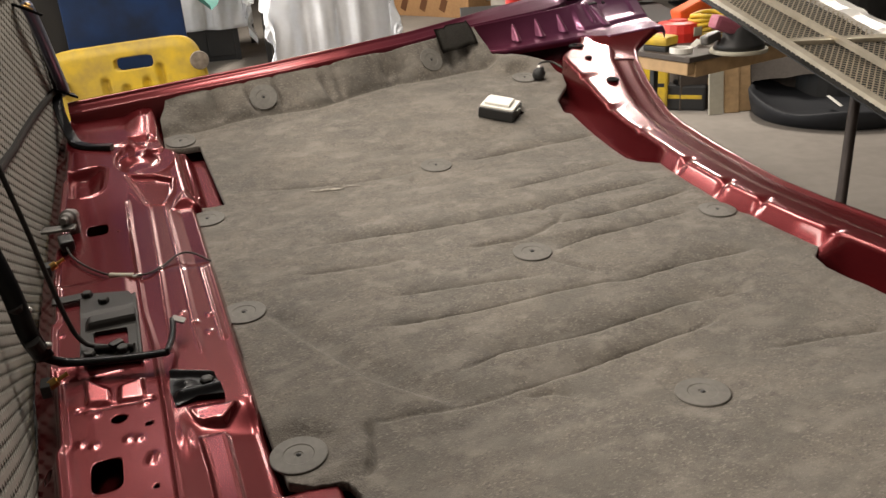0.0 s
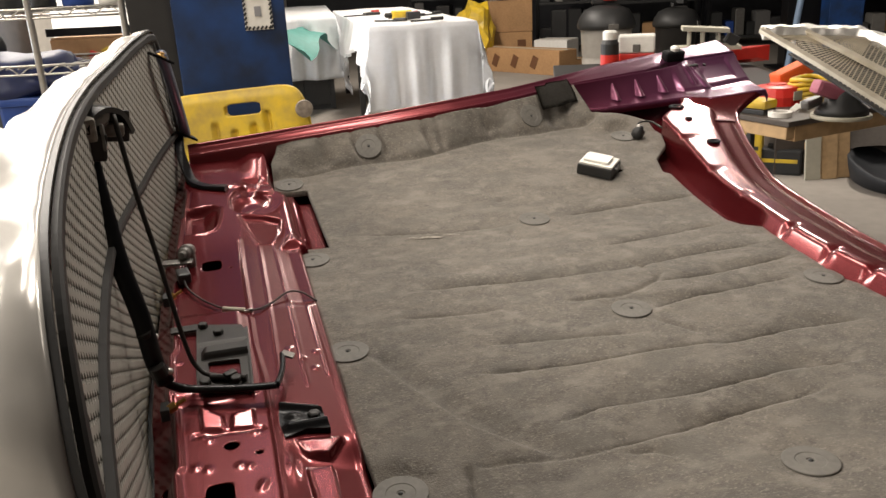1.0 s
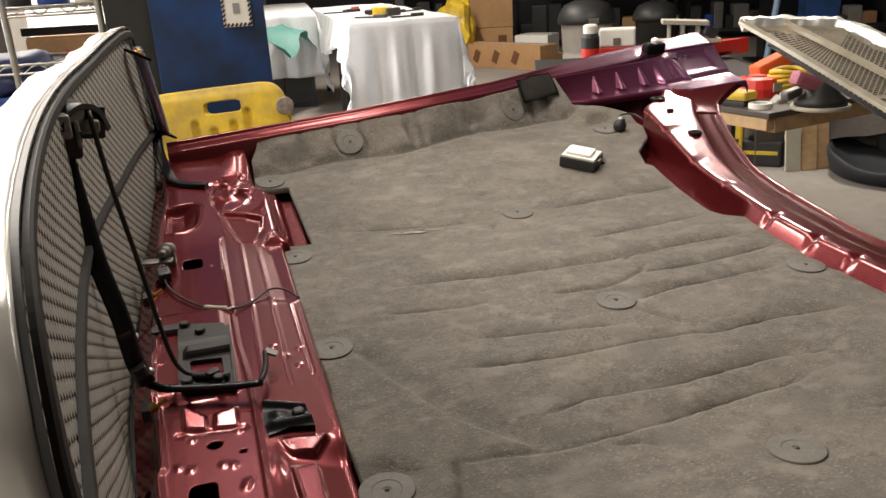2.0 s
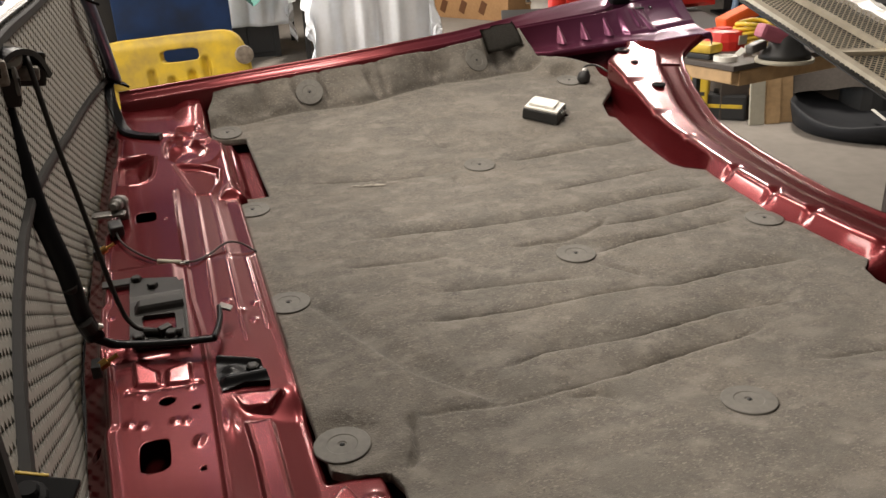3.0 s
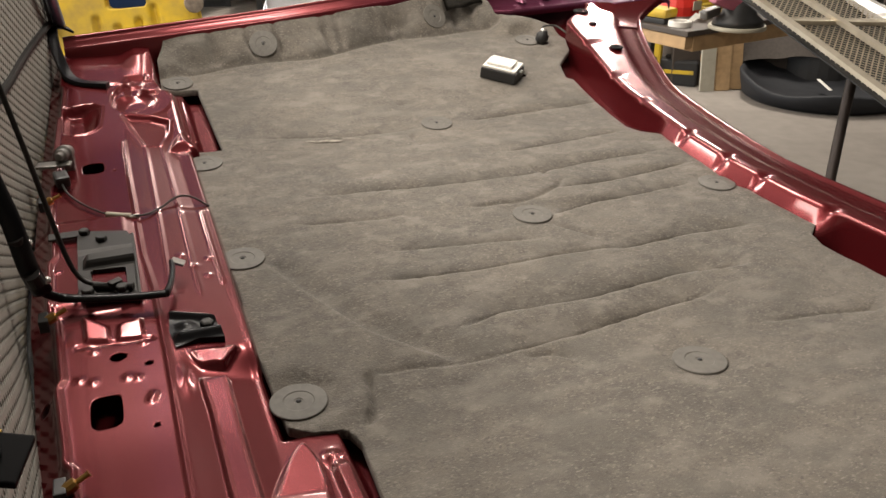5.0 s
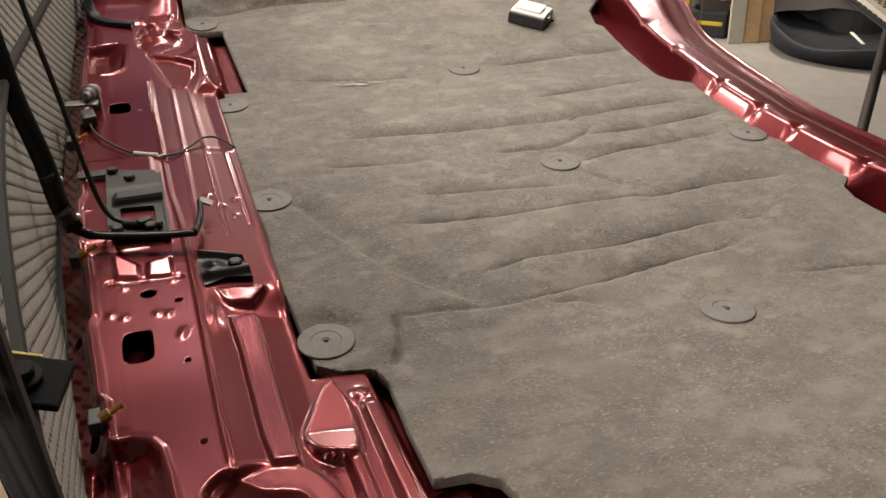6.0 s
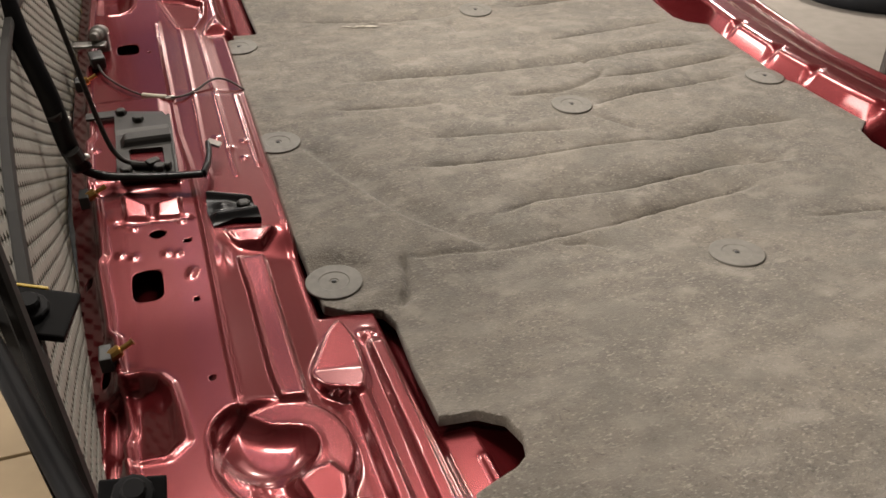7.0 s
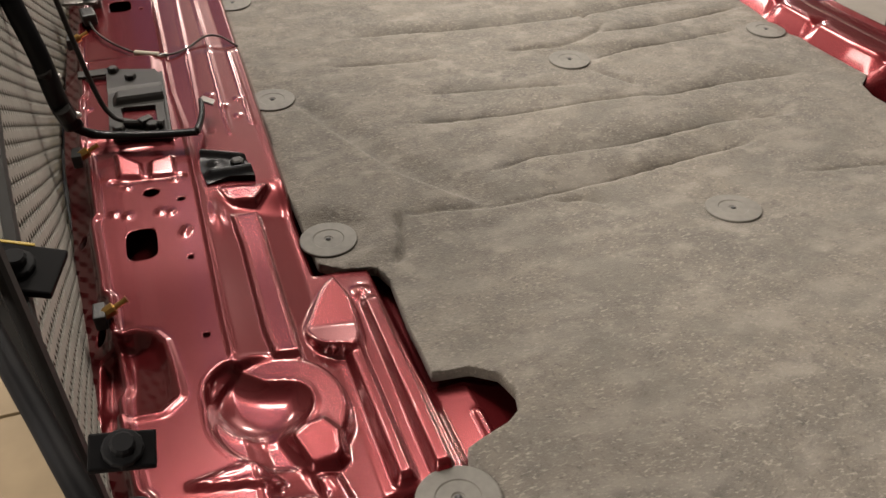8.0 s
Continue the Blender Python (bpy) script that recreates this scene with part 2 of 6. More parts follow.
def sweep(bm, path, section, up=(0, 0, 1), closed=True):
    """Sweeps a section of (side, up) points along the path."""
    rings = []
    up = Vector(up)
    for k, q in enumerate(path):
        t = (path[min(k + 1, len(path) - 1)] - path[max(k - 1, 0)]).normalized()
        side = t.cross(up)
        side = side.normalized() if side.length > 1e-6 else Vector((1, 0, 0))
        top = side.cross(t)
        rings.append([bm.verts.new(q + side * s + top * w) for s, w in section])
    n = len(section)
    for a, b in zip(rings, rings[1:]):
        for k in range(n if closed else n - 1):
            bm.faces.new((a[k], a[(k + 1) % n], b[(k + 1) % n], b[k]))
    if closed:
        bm.faces.new(rings[0][::-1])
        bm.faces.new(rings[-1])
    return rings


def round_section(r, n=10, flat=1.0):
    return [(r * math.cos(2 * math.pi * k / n), r * flat * math.sin(2 * math.pi * k / n)) for k in range(n)]


def tube(name, points, r, mat, parent=None, label="", per=8, n=10, flat=1.0, up=(0, 0, 1)):
    bm = bmesh.new()
    sweep(bm, spline(points, per), round_section(r, n, flat), up)
    return part(name, bm, mat, parent, label, smooth=True)


def smoothstep(x, a, b):
    t = np.clip((x - a) / (b - a), 0, 1)
    return t * t * (3 - 2 * t)


def signed(u, v, poly):
    """Distance from a polygon's edge, positive inside, and the nearest point of the edge."""
    u, v = np.asarray(u, float), np.asarray(v, float)
    best, bu, bv = np.full(u.shape, 1e9), np.zeros(u.shape), np.zeros(u.shape)
    inside = np.zeros(u.shape, bool)
    for (a, b), (c, d) in zip(poly, poly[1:] + poly[:1]):
        l = max((c - a) ** 2 + (d - b) ** 2, 1e-12)
        t = np.clip(((u - a) * (c - a) + (v - b) * (d - b)) / l, 0, 1)
        pu, pv = a + t * (c - a), b + t * (d - b)
        far = np.hypot(u - pu, v - pv)
        near = far < best
        best, bu, bv = np.where(near, far, best), np.where(near, pu, bu), np.where(near, pv, bv)
        cross = (b > v) != (d > v)
        with np.errstate(divide="ignore", invalid="ignore"):
            inside ^= cross & (u < (c - a) * (v - b) / (d - b if d != b else 1e-12) + a)
    return np.where(inside, best, -best), bu, bv


def sheet(outline, holes, step, height, thick, step_v=None):
    """A sheet over an outline in the plane, with holes, lifted by height(u, v); its rim drops by thick. Returns verts and faces."""
    us, vs = [p[0] for p in outline], [p[1] for p in outline]
    gu = np.arange(min(us) - step, max(us) + 2 * step, step)
    step_v = step_v or step
    gv = np.arange(min(vs) - step_v, max(vs) + 2 * step_v, step_v)
    U, V = np.meshgrid(gu, gv, indexing="ij")
    d, bu, bv = signed(U, V, outline)
    out = d < 0
    U2, V2 = np.where(out, bu, U), np.where(out, bv, V)
    hold = ~out
    for hole in holes:
        dh, hu, hv = signed(U, V, hole)
        near = dh > 0
        U2, V2 = np.where(near, hu, U2), np.where(near, hv, V2)
        hold &= ~near
    Z = height(U2, V2)
    nu, nv = U.shape
    index = -np.ones((nu, nv), int)
    quads = []
    keep = hold[:-1, :-1].astype(int) + hold[1:, :-1] + hold[1:, 1:] + hold[:-1, 1:]
    for i, j in zip(*np.nonzero(keep >= 1)):
        quads.append(((i, j), (i + 1, j), (i + 1, j + 1), (i, j + 1)))
    verts, faces = [], []
    for q in quads:
        f = []
        for c in q:
            if index[c] < 0:
                index[c] = len(verts)
                verts.append((U2[c], V2[c], Z[c]))
            f.append(int(index[c]))
        faces.append(f)
    if thick:
        seen = {}
        for f in faces:
            for a, b in zip(f, f[1:] + f[:1]):
                seen[(a, b)] = True
        low = {}
        for a, b in list(seen):
            if (b, a) not in seen:
                for c in (a, b):
                    if c not in low:
                        low[c] = len(verts)
                        x, y, z = verts[c]
                        verts.append((x, y, z - thick))
                faces.append([b, a, low[a], low[b]])
    return verts, faces


# ---- the hall ----
tagged(boxed("floor", (16, 22, 0.1), pose(0, 5, -0.05), CONCRETE, bevel=0), "stained grey concrete shop floor", "floor", kind="structure")
tagged(boxed("ceiling", (16, 22, 0.1), pose(0, 5, 3.85), CEILING, bevel=0), "plain grey shop ceiling", "ceiling", kind="structure")
tagged(boxed("wall_north", (16, 0.2, 3.8), pose(0, 16.1, 1.9), WALL_DARK, bevel=0), "dark far shop wall behind the racks", "wall", kind="structure")
tagged(boxed("wall_south", (16, 0.2, 3.8), pose(0, -6.1, 1.9), WALL, bevel=0), "plain off-white shop wall", "wall", kind="structure")
west = tagged(new("wall_west"), "plain off-white shop wall with an added, unseen bay opening", "wall", kind="structure")
for cy, cz, sy, sz in ((-2.0, 1.9, 8.0, 3.8), (11.0, 1.9, 10.0, 3.8), (4.0, 3.2, 4.0, 1.2)):
    boxed("wall_part", (0.2, sy, sz), pose(-5.1, cy, cz), WALL, west, bevel=0)
tagged(boxed("wall_east", (0.2, 22, 3.8), pose(8.1, 5, 1.9), WALL_DARK, bevel=0), "dark shop wall", "wall", kind="structure")
for lx, ly, lz, ll, lw, watts in LAMPS:
    fixture = thing("ceiling_light", "white tube light fixture, added out of view", "lamp", pose(lx, ly, lz + 0.05), "ceiling lights")
    boxed("housing", (lw + 0.08, ll + 0.1, 0.06), pose(0, 0, 0.03), WHITE, fixture)
    for s in (-1, 1):
        boxed("bracket", (0.03, 0.03, 3.7 - lz), pose(0, s * ll * 0.4, 0.055 + (3.7 - lz) / 2), GREY_METAL, fixture)

# ---- the upturned hood: u runs to its rear, v along its front edge, w out of its inner face ----
H = Matrix(((0.9272, -0.3739, 0.0231, -0.3591), (0.3746, 0.9251, -0.0615, 0.7433), (0.0016, 0.0657, 0.9978, 0.9036), (0, 0, 0, 1)))


def bow(v):
    """The hood's crown: both sides rise."""
    d = np.abs(v) - 0.3
    return 0.14 * (d + np.sqrt(d * d + 0.0016)) / 2 - 0.0003


def table(x, pairs):
    return np.interp(x, [p[0] for p in pairs], [p[1] for p in pairs])


RIM = [(-0.7, -0.01), (-0.55, -0.026), (-0.48, -0.035), (-0.43, -0.041), (-0.34, -0.05), (-0.28, -0.053), (-0.2, -0.06), (-0.1, -0.066), (0.1, -0.071), (0.29, -0.07), (0.5, -0.06), (0.66, -0.05)]
REAR_IN = [(0, 0.762), (0.114, 0.768), (0.25, 0.786), (0.355, 0.795), (0.475, 0.812), (0.53, 0.818), (0.63, 0.83), (0.7, 0.86), (0.78, 0.94)]
REAR_MID = [(0, 0.796), (0.16, 0.807), (0.256, 0.825), (0.38, 0.855), (0.53, 0.91), (0.62, 0.96), (0.7, 1.01), (0.78, 1.065)]
REAR_OUT = [(0, 0.851), (0.066, 0.856), (0.165, 0.869), (0.25, 0.883), (0.33, 0.898), (0.45, 0.935), (0.53, 0.967), (0.64, 1.028), (0.7, 1.068), (0.78, 1.112)]
SIDE_OUT = [(-0.05, 0.630, 0.09), (0.12, 0.640, 0.099), (0.3, 0.66, 0.107), (0.45, 0.682, 0.115), (0.58, 0.708, 0.121), (0.7, 0.748, 0.128), (0.8, 0.79, 0.133), (0.9, 0.822, 0.138), (1.0, 0.846, 0.143), (1.15, 0.9, 0.15)]
SIDE_IN = [(-0.05, 0.610, 0.076), (0.1, 0.616, 0.084), (0.3, 0.636, 0.093), (0.45, 0.657, 0.101), (0.58, 0.682, 0.107), (0.7, 0.722, 0.114), (0.8, 0.738, 0.119), (0.9, 0.752, 0.124), (0.94, 0.766, 0.127), (0.97, 0.794, 0.129), (1.0, 0.8, 0.131), (1.15, 0.806, 0.138)]
SHELF = [(0.69, 0.712, 0.682), (0.75, 0.712, 0.66), (0.92, 0.718, 0.65), (0.93, 0.7, 0.63), (0.96, 0.7, 0.615), (1.05, 0.716, 0.618), (1.15, 0.73, 0.62)]


def stamped(u, v, poly, high, soft=0.006):
    d = signed(u, v, poly)[0]
    return high * smoothstep(d, -soft, soft)


def wobble(u, v, f, seed):
    r = np.random.RandomState(seed)
    out = 0
    for _ in range(7):
        a, b, c = r.uniform(-1, 1) * f, r.uniform(-1, 1) * f, r.uniform(0, 6.28)
        out = out + np.sin(u * a + v * b + c)
    return out / 7


R1 = [(-0.41, 0.028), (-0.35, 0.0268), (-0.18, 0.026), (-0.07, 0.0238), (0.0, 0.0185), (0.22, 0.016), (0.45, 0.016)]
L2 = [(-0.41, 0.054), (-0.38, 0.0515), (-0.27, 0.051), (-0.22, 0.048), (-0.07, 0.039), (0.07, 0.041), (0.3, 0.042), (0.45, 0.04)]
L3 = [(-0.41, 0.07), (-0.2, 0.069), (-0.07, 0.0645), (0.1, 0.065), (0.3, 0.063), (0.45, 0.07)]


def line_bead(u, v, points, wide, high):
    """A thin bead along an open line."""
    best = np.full(np.shape(u), 1e9)
    for (a, b), (c, d) in zip(points, points[1:]):
        l = (c - a) ** 2 + (d - b) ** 2
        t = np.clip(((u - a) * (c - a) + (v - b) * (d - b)) / l, 0, 1)
        best = np.minimum(best, np.hypot(u - a - t * (c - a), v - b - t * (d - b)))
    return high * np.exp(-(best / wide) ** 2)


def closed_spline(points, per=4):
    """A smooth closed outline through the points."""
    n = len(points)
    out = []
    for k in range(n):
        a, b, c, d = (points[(k + j - 1) % n] for j in range(4))
        for m in range(per):
            t = m / per
            out.append(tuple(0.5 * (2 * b[i] + (c[i] - a[i]) * t + (2 * a[i] - 5 * b[i] + 4 * c[i] - d[i]) * t * t + (3 * b[i] - a[i] - 3 * c[i] + d[i]) * t ** 3) for i in (0, 1)))
    return out


BEAN = closed_spline([(0.024, 0.411), (0.012, 0.421), (0.008, 0.437), (0.011, 0.454), (0.02, 0.47), (0.033, 0.479), (0.046, 0.48), (0.058, 0.475), (0.067, 0.464), (0.069, 0.452), (0.065, 0.44), (0.055, 0.434), (0.044, 0.43), (0.034, 0.42)])
EGG = closed_spline([(0.11, -0.326), (0.097, -0.337), (0.084, -0.365), (0.079, -0.383), (0.083, -0.399), (0.094, -0.407), (0.106, -0.409), (0.113, -0.399), (0.115, -0.38), (0.116, -0.351)])


def front_height(u, v):
    """The stamped front beam of the hood: plateau, channel, basins and beads."""
    av = np.abs(v)
    base = bow(v)
    r1, l2, l3 = table(v, R1), table(v, L2), table(v, L3)
    # plateau, then a slope down to the pad's edge, with a flat raised strip on it
    near_run = smoothstep(-v, 0.18, 0.222)
    tilt = 0.09 + 0.22 * near_run + 0.05 * smoothstep(v, 0.09, 0.12)
    past = np.minimum(u - r1, 0.064)
    h = base + 0.016 - tilt * (past + np.sqrt(past * past + 0.0018 ** 2)) / 2
    run = smoothstep(v, -0.41, -0.4) * (1 - smoothstep(v, 0.31, 0.33))
    h = h + run * (0.0015 * np.exp(-(past / 0.0019) ** 2))
    far_run = smoothstep(v, -0.1, -0.085) * (1 - smoothstep(v, 0.31, 0.33))
    h = h + far_run * (0.0009 * np.exp(-((u - l2) / 0.0017) ** 2) + 0.0011 * np.exp(-((u - l3) / 0.0017) ** 2))
    on_strip = smoothstep(v, -0.416, -0.408) * (1 - smoothstep(v, -0.227, -0.219)) * smoothstep(u, l2 - 0.0022, l2 + 0.0012) * (1 - smoothstep(u, l3 - 0.0012, l3 + 0.0022))
    strip_top = base + 0.0118 + 0.03 * (u - l2)
    h = h + (strip_top - h) * on_strip
    strip_run = smoothstep(v, -0.416, -0.408) * (1 - smoothstep(v, -0.227, -0.219))
    h = h + strip_run * 0.0008 * (np.exp(-((u - l2 - 0.0008) / 0.0013) ** 2) + np.exp(-((u - l3 + 0.0008) / 0.0013) ** 2))
    # seat of the latch
    h = h + 0.006 * (1 - smoothstep(av, 0.082, 0.105)) * (1 - smoothstep(u, 0.0, 0.02))
    h = h + 0.0018 * np.exp(-((u - 0.088) / 0.0019) ** 2) * (1 - smoothstep(v, 0.09, 0.1)) * smoothstep(v, -0.08, -0.07)
    # edge under the pad
    h = h - 0.02 * smoothstep(u, 0.0955, 0.105) * (1 - smoothstep(np.where(v > 0, v, -v - 0.014), 0.286, 0.294))
    h = h - 0.03 * smoothstep(u, 0.074, 0.084) * smoothstep(v, 0.485, 0.5) - 0.03 * smoothstep(u, 0.088, 0.1) * smoothstep(-v, 0.535, 0.55)
    h = h - 0.011 * smoothstep(u, 0.088, 0.1) * smoothstep(v, 0.285, 0.30)
    h = h - (0.018 - 0.009 * smoothstep(-v, 0.44, 0.455)) * smoothstep(u, 0.138, 0.147) * smoothstep(av, 0.265, 0.28)
    h = h - 0.016 * smoothstep(u, 0.106, 0.118) * smoothstep(v, 0.27, 0.28)
    h = h - 0.5 * np.clip(u - 0.168, 0, 0.05) * smoothstep(-v, 0.3, 0.32) + line_bead(u, v, [(0.166, -0.483), (0.165, -0.535)], 0.0025, 0.003)
    # near slot: two long beads
    end = smoothstep(-v, 0.40, 0.405) * (1 - smoothstep(-v, 0.527, 0.533))
    h = h + end * 0.007 * smoothstep(u, 0.098, 0.1035) * (1 - smoothstep(u, 0.1085, 0.114))
    end2 = smoothstep(-v, 0.345, 0.362) * (1 - smoothstep(-v, 0.527, 0.533))
    slant = 0.1302 - 0.012 * np.clip(-v - 0.36, 0, 0.2)
    h = h + end2 * (0.009 + 0.03 * (u - slant)) * smoothstep(u, slant - 0.0075, slant - 0.0038) * (1 - smoothstep(u, slant + 0.0038, slant + 0.0068))
    # far slot
    far_end = smoothstep(v, 0.335, 0.345) * (1 - smoothstep(v, 0.47, 0.48))
    h = h + far_end * 0.006 * smoothstep(u, 0.089, 0.093) * (1 - smoothstep(u, 0.101, 0.105))
    h = h + line_bead(u, v, [(0.108, 0.46), (0.112, 0.34)], 0.003, 0.004)
    for s in (-1, 1):
        w = v * s
        # oval basin that the channel runs into, with a bean-shaped dish
        r = np.hypot((u - 0.049) / 0.041, (w - 0.457) / 0.051)
        level = base + 0.0085
        k = 1 - smoothstep(r, 0.93, 1.04)
        h = h * (1 - k) + level * k + 0.0011 * np.exp(-((r - 1.0) / 0.045) ** 2)
        neck = [(0.03, s * 0.478), (0.046, s * 0.478), (0.062, s * 0.53), (0.036, s * 0.53)]
        h = h - stamped(u, v, neck, 0.004, 0.006)
        bean = [(a, s * b) for a, b in BEAN]
        d = signed(u, v, bean)[0]
        bowl = np.clip((d + 0.001) / 0.0195, 0, 1)
        h = np.where(d > -0.004, h * (1 - smoothstep(d, -0.003, 0.002)) + np.minimum(h, base + 0.0125) * smoothstep(d, -0.003, 0.002), h)
        h = h - 0.0075 * (1 - (1 - bowl) ** 2) + 0.0009 * np.exp(-((d + 0.001) / 0.0016) ** 2)
        hexa = [(0.051, s * 0.485), (0.062, s * 0.478), (0.071, s * 0.477), (0.078, s * 0.49), (0.077, s * 0.504), (0.072, s * 0.51), (0.059, s * 0.51)]
        k = smoothstep(signed(u, v, hexa)[0], -0.0035, 0.002)
        h = h * (1 - k) + (base + 0.0135 - 0.12 * (w - 0.48)) * k + 0.0006 * np.exp(-((signed(u, v, hexa)[0] - 0.0005) / 0.0016) ** 2)
        strip = [(0.058, s * 0.517), (0.071, s * 0.517), (0.085, s * 0.6), (0.068, s * 0.6)]
        h = h + stamped(u, v, strip, 0.0035, 0.0018)
        tear = [(-0.006, s * 0.508), (0.013, s * 0.505), (0.025, s * 0.503), (0.032, s * 0.506), (0.041, s * 0.517), (0.036, s * 0.519), (0.0, s * 0.5105)]
        d = signed(u, v, tear)[0]
        h = h + 0.0016 * smoothstep(d, -0.002, 0.001) + 0.0014 * np.exp(-((d + 0.0002) / 0.0014) ** 2)
        pocket = [(-0.055, s * 0.362), (-0.044, s * 0.36), (-0.031, s * 0.359), (-0.022, s * 0.364), (-0.016, s * 0.375), (-0.012, s * 0.405), (-0.01, s * 0.432), (-0.018, s * 0.44), (-0.055, s * 0.435)]
        h = h - stamped(u, v, pocket, 1.0, 0.004) * 0.014 * np.clip((-0.008 - u) / 0.025, 0.12, 1) + 0.0018 * np.exp(-((signed(u, v, pocket)[0] + 0.004) / 0.0025) ** 2) * (u > -0.045)
    # wedge by the near slot and its small dimple
    d = signed(u, v, EGG)[0]
    k = smoothstep(d, -0.0025, 0.0025)
    scoop = base + 0.0085 - 0.13 * np.clip(-0.325 - v, 0, 0.052) + 0.2 * np.clip(-0.377 - v - 0.25 * (u - 0.09), 0, 0.05)
    h = h * (1 - k) + np.minimum(scoop, base + 0.009) * k + 0.0014 * np.exp(-((d + 0.0005) / 0.0018) ** 2)
    h = h + 0.004 * np.exp(-(((u - 0.128) / 0.006) ** 2 + ((v + 0.34) / 0.008) ** 2))
    egg = [(0.068, 0.288), (0.078, 0.322), (0.095, 0.352), (0.108, 0.286)]
    e = signed(u, v, egg)[0]
    k = smoothstep(e, -0.004, 0.003)
    h = h * (1 - k) + (base + 0.008 + 0.009 * smoothstep(e, -0.002, 0.014)) * k
    # winged stampings before the latch seat
    for q in ([(-0.039, -0.108), (-0.037, -0.145), (-0.018, -0.15), (-0.018, -0.131)], [(-0.01, -0.13), (0.01, -0.125), (0.01, -0.155), (-0.011, -0.152)]):
        h = h + stamped(u, v, q, 1.0, 0.0015) * (0.0005 + 0.13 * np.clip(v + 0.155, 0, 0.05))
    h = h - stamped(u, v, [(-0.045, -0.149), (0.016, -0.155), (0.018, -0.16), (-0.045, -0.155)], 0.0015, 0.002)
    trap = [(0.045, -0.187), (0.083, -0.189), (0.069, -0.208), (0.053, -0.206), (0.048, -0.199)]
    d = signed(u, v, trap)[0]
    k = smoothstep(d, -0.002, 0.001)
    h = h * (1 - k) + (base + 0.0145 + 0.06 * (v + 0.187)) * k + 0.0011 * np.exp(-((d + 0.0004) / 0.0014) ** 2)
    h = h + 0.003 * np.exp(-(((u - 0.037) / 0.006) ** 2 + ((v + 0.222) / 0.018) ** 2))
    # far end of the channel: six-sided recess with raised lips
    recess = [(0.022, 0.4), (0.056, 0.398), (0.079, 0.386), (0.074, 0.346), (0.06, 0.31), (0.042, 0.31)]
    d = signed(u, v, recess)[0]
    h = h - 0.006 * smoothstep(d, -0.002, 0.004) + 0.0018 * np.exp(-((d + 0.003) / 0.0018) ** 2)
    # flange bead of the far corner
    h = h + line_bead(u, v, [(-0.042, 0.625), (-0.03, 0.65), (-0.009, 0.66), (0.023, 0.66), (0.034, 0.67), (0.03, 0.685), (-0.009, 0.678)], 0.004, 0.003)
    h = h + 0.25 * np.clip(v - 0.525, 0, 0.06) * smoothstep(u, 0.02, 0.06)
    # small dings of the reinforcement welds
    for du, dv in ((-0.036, -0.157), (-0.031, -0.163), (0.009, -0.162), (-0.042, -0.2), (-0.032, -0.206), (-0.006, -0.208), (0.002, -0.211), (-0.066, 0.047), (-0.06, -0.023), (0.055, -0.011), (0.066, -0.036), (0.077, -0.058), (0.081, -0.022), (0.012, -0.238), (0.01, -0.244)):
        h = h + 0.0012 * np.exp(-(((u - du) / 0.0032) ** 2 + ((v - dv) / 0.0038) ** 2))
    h = h + 0.0004 * wobble(u, v, 38, 8)
    # rolled front lip with a few weld steps, and the flange outside it
    rim = table(v, RIM)
    wave = 0.0022 * np.tanh(9 * np.sin(v * 31.0))
    off = u - rim - wave
    h = h + 0.0035 * np.exp(-((off - 0.003) / 0.0028) ** 2) - 0.012 * (1 - smoothstep(off, -0.004, 0.001)) - 0.9 * np.clip(-0.004 - off, 0, 0.02)
    return h


def loop_poly(cu, cv, ru, rv, power=2.0, n=20):
    out = []
    for k in range(n):
        a = 2 * math.pi * k / n
        c, s = math.cos(a), math.sin(a)
        out.append((cu + ru * math.copysign(abs(c) ** (2 / power), c), cv + rv * math.copysign(abs(s) ** (2 / power), s)))
    return out


hood = thing("car_hood", "upturned wine-red steel car hood, its bare inner face up", "car hood", H)
vv = [-0.7 + 0.02 * k for k in range(69)]
front_outline = [(float(table(v, RIM)) - 0.02, v) for v in vv] + [(0.215, vv[-1]), (0.215, vv[0])]
front_holes = [loop_poly(-0.023, -0.248, 0.0118, 0.0205, 4.0), loop_poly(-0.024, 0.245, 0.013, 0.017, 4.0), loop_poly(0.011, -0.277, 0.003, 0.003), loop_poly(0.014, -0.376, 0.003, 0.0035), loop_poly(-0.012, -0.177, 0.007, 0.006), loop_poly(0.011, -0.194, 0.0035, 0.0035), loop_poly(0.0, 0.231, 0.0025, 0.0025), loop_poly(-0.005, 0.36, 0.0025, 0.0025), loop_poly(-0.07, -0.207, 0.004, 0.011), loop_poly(-0.0565, -0.332, 0.004, 0.011)]
verts, faces = sheet(front_outline, front_holes, 0.0014, front_height, 0.0012, 0.0025)
from_data("front_panel", verts, faces, PAINT, hood)

# outer skin below the inner panels
def skin_height(u, v):
    return bow(v) - 0.034 + 0.02 * smoothstep(np.abs(v), 0.5, 0.66)


skin_outline = [(float(table(v, RIM)) - 0.02, v) for v in (-0.62, -0.4, -0.2, 0.0, 0.2, 0.4, 0.6)] + [(0.3, 0.66), (0.7, 0.74), (1.05, 0.8)] + [(float(table(abs(v), REAR_OUT)) - 0.006, v) for v in (0.68, 0.6, 0.5, 0.4, 0.3, 0.2, 0.1, 0.0, -0.1, -0.2, -0.3, -0.4, -0.5, -0.6, -0.68)] + [(1.05, -0.8), (0.7, -0.74), (0.3, -0.66)]
verts, faces = sheet(skin_outline, [], 0.02, skin_height, 0.0)
from_data("outer_skin", verts, faces, PAINT, hood)


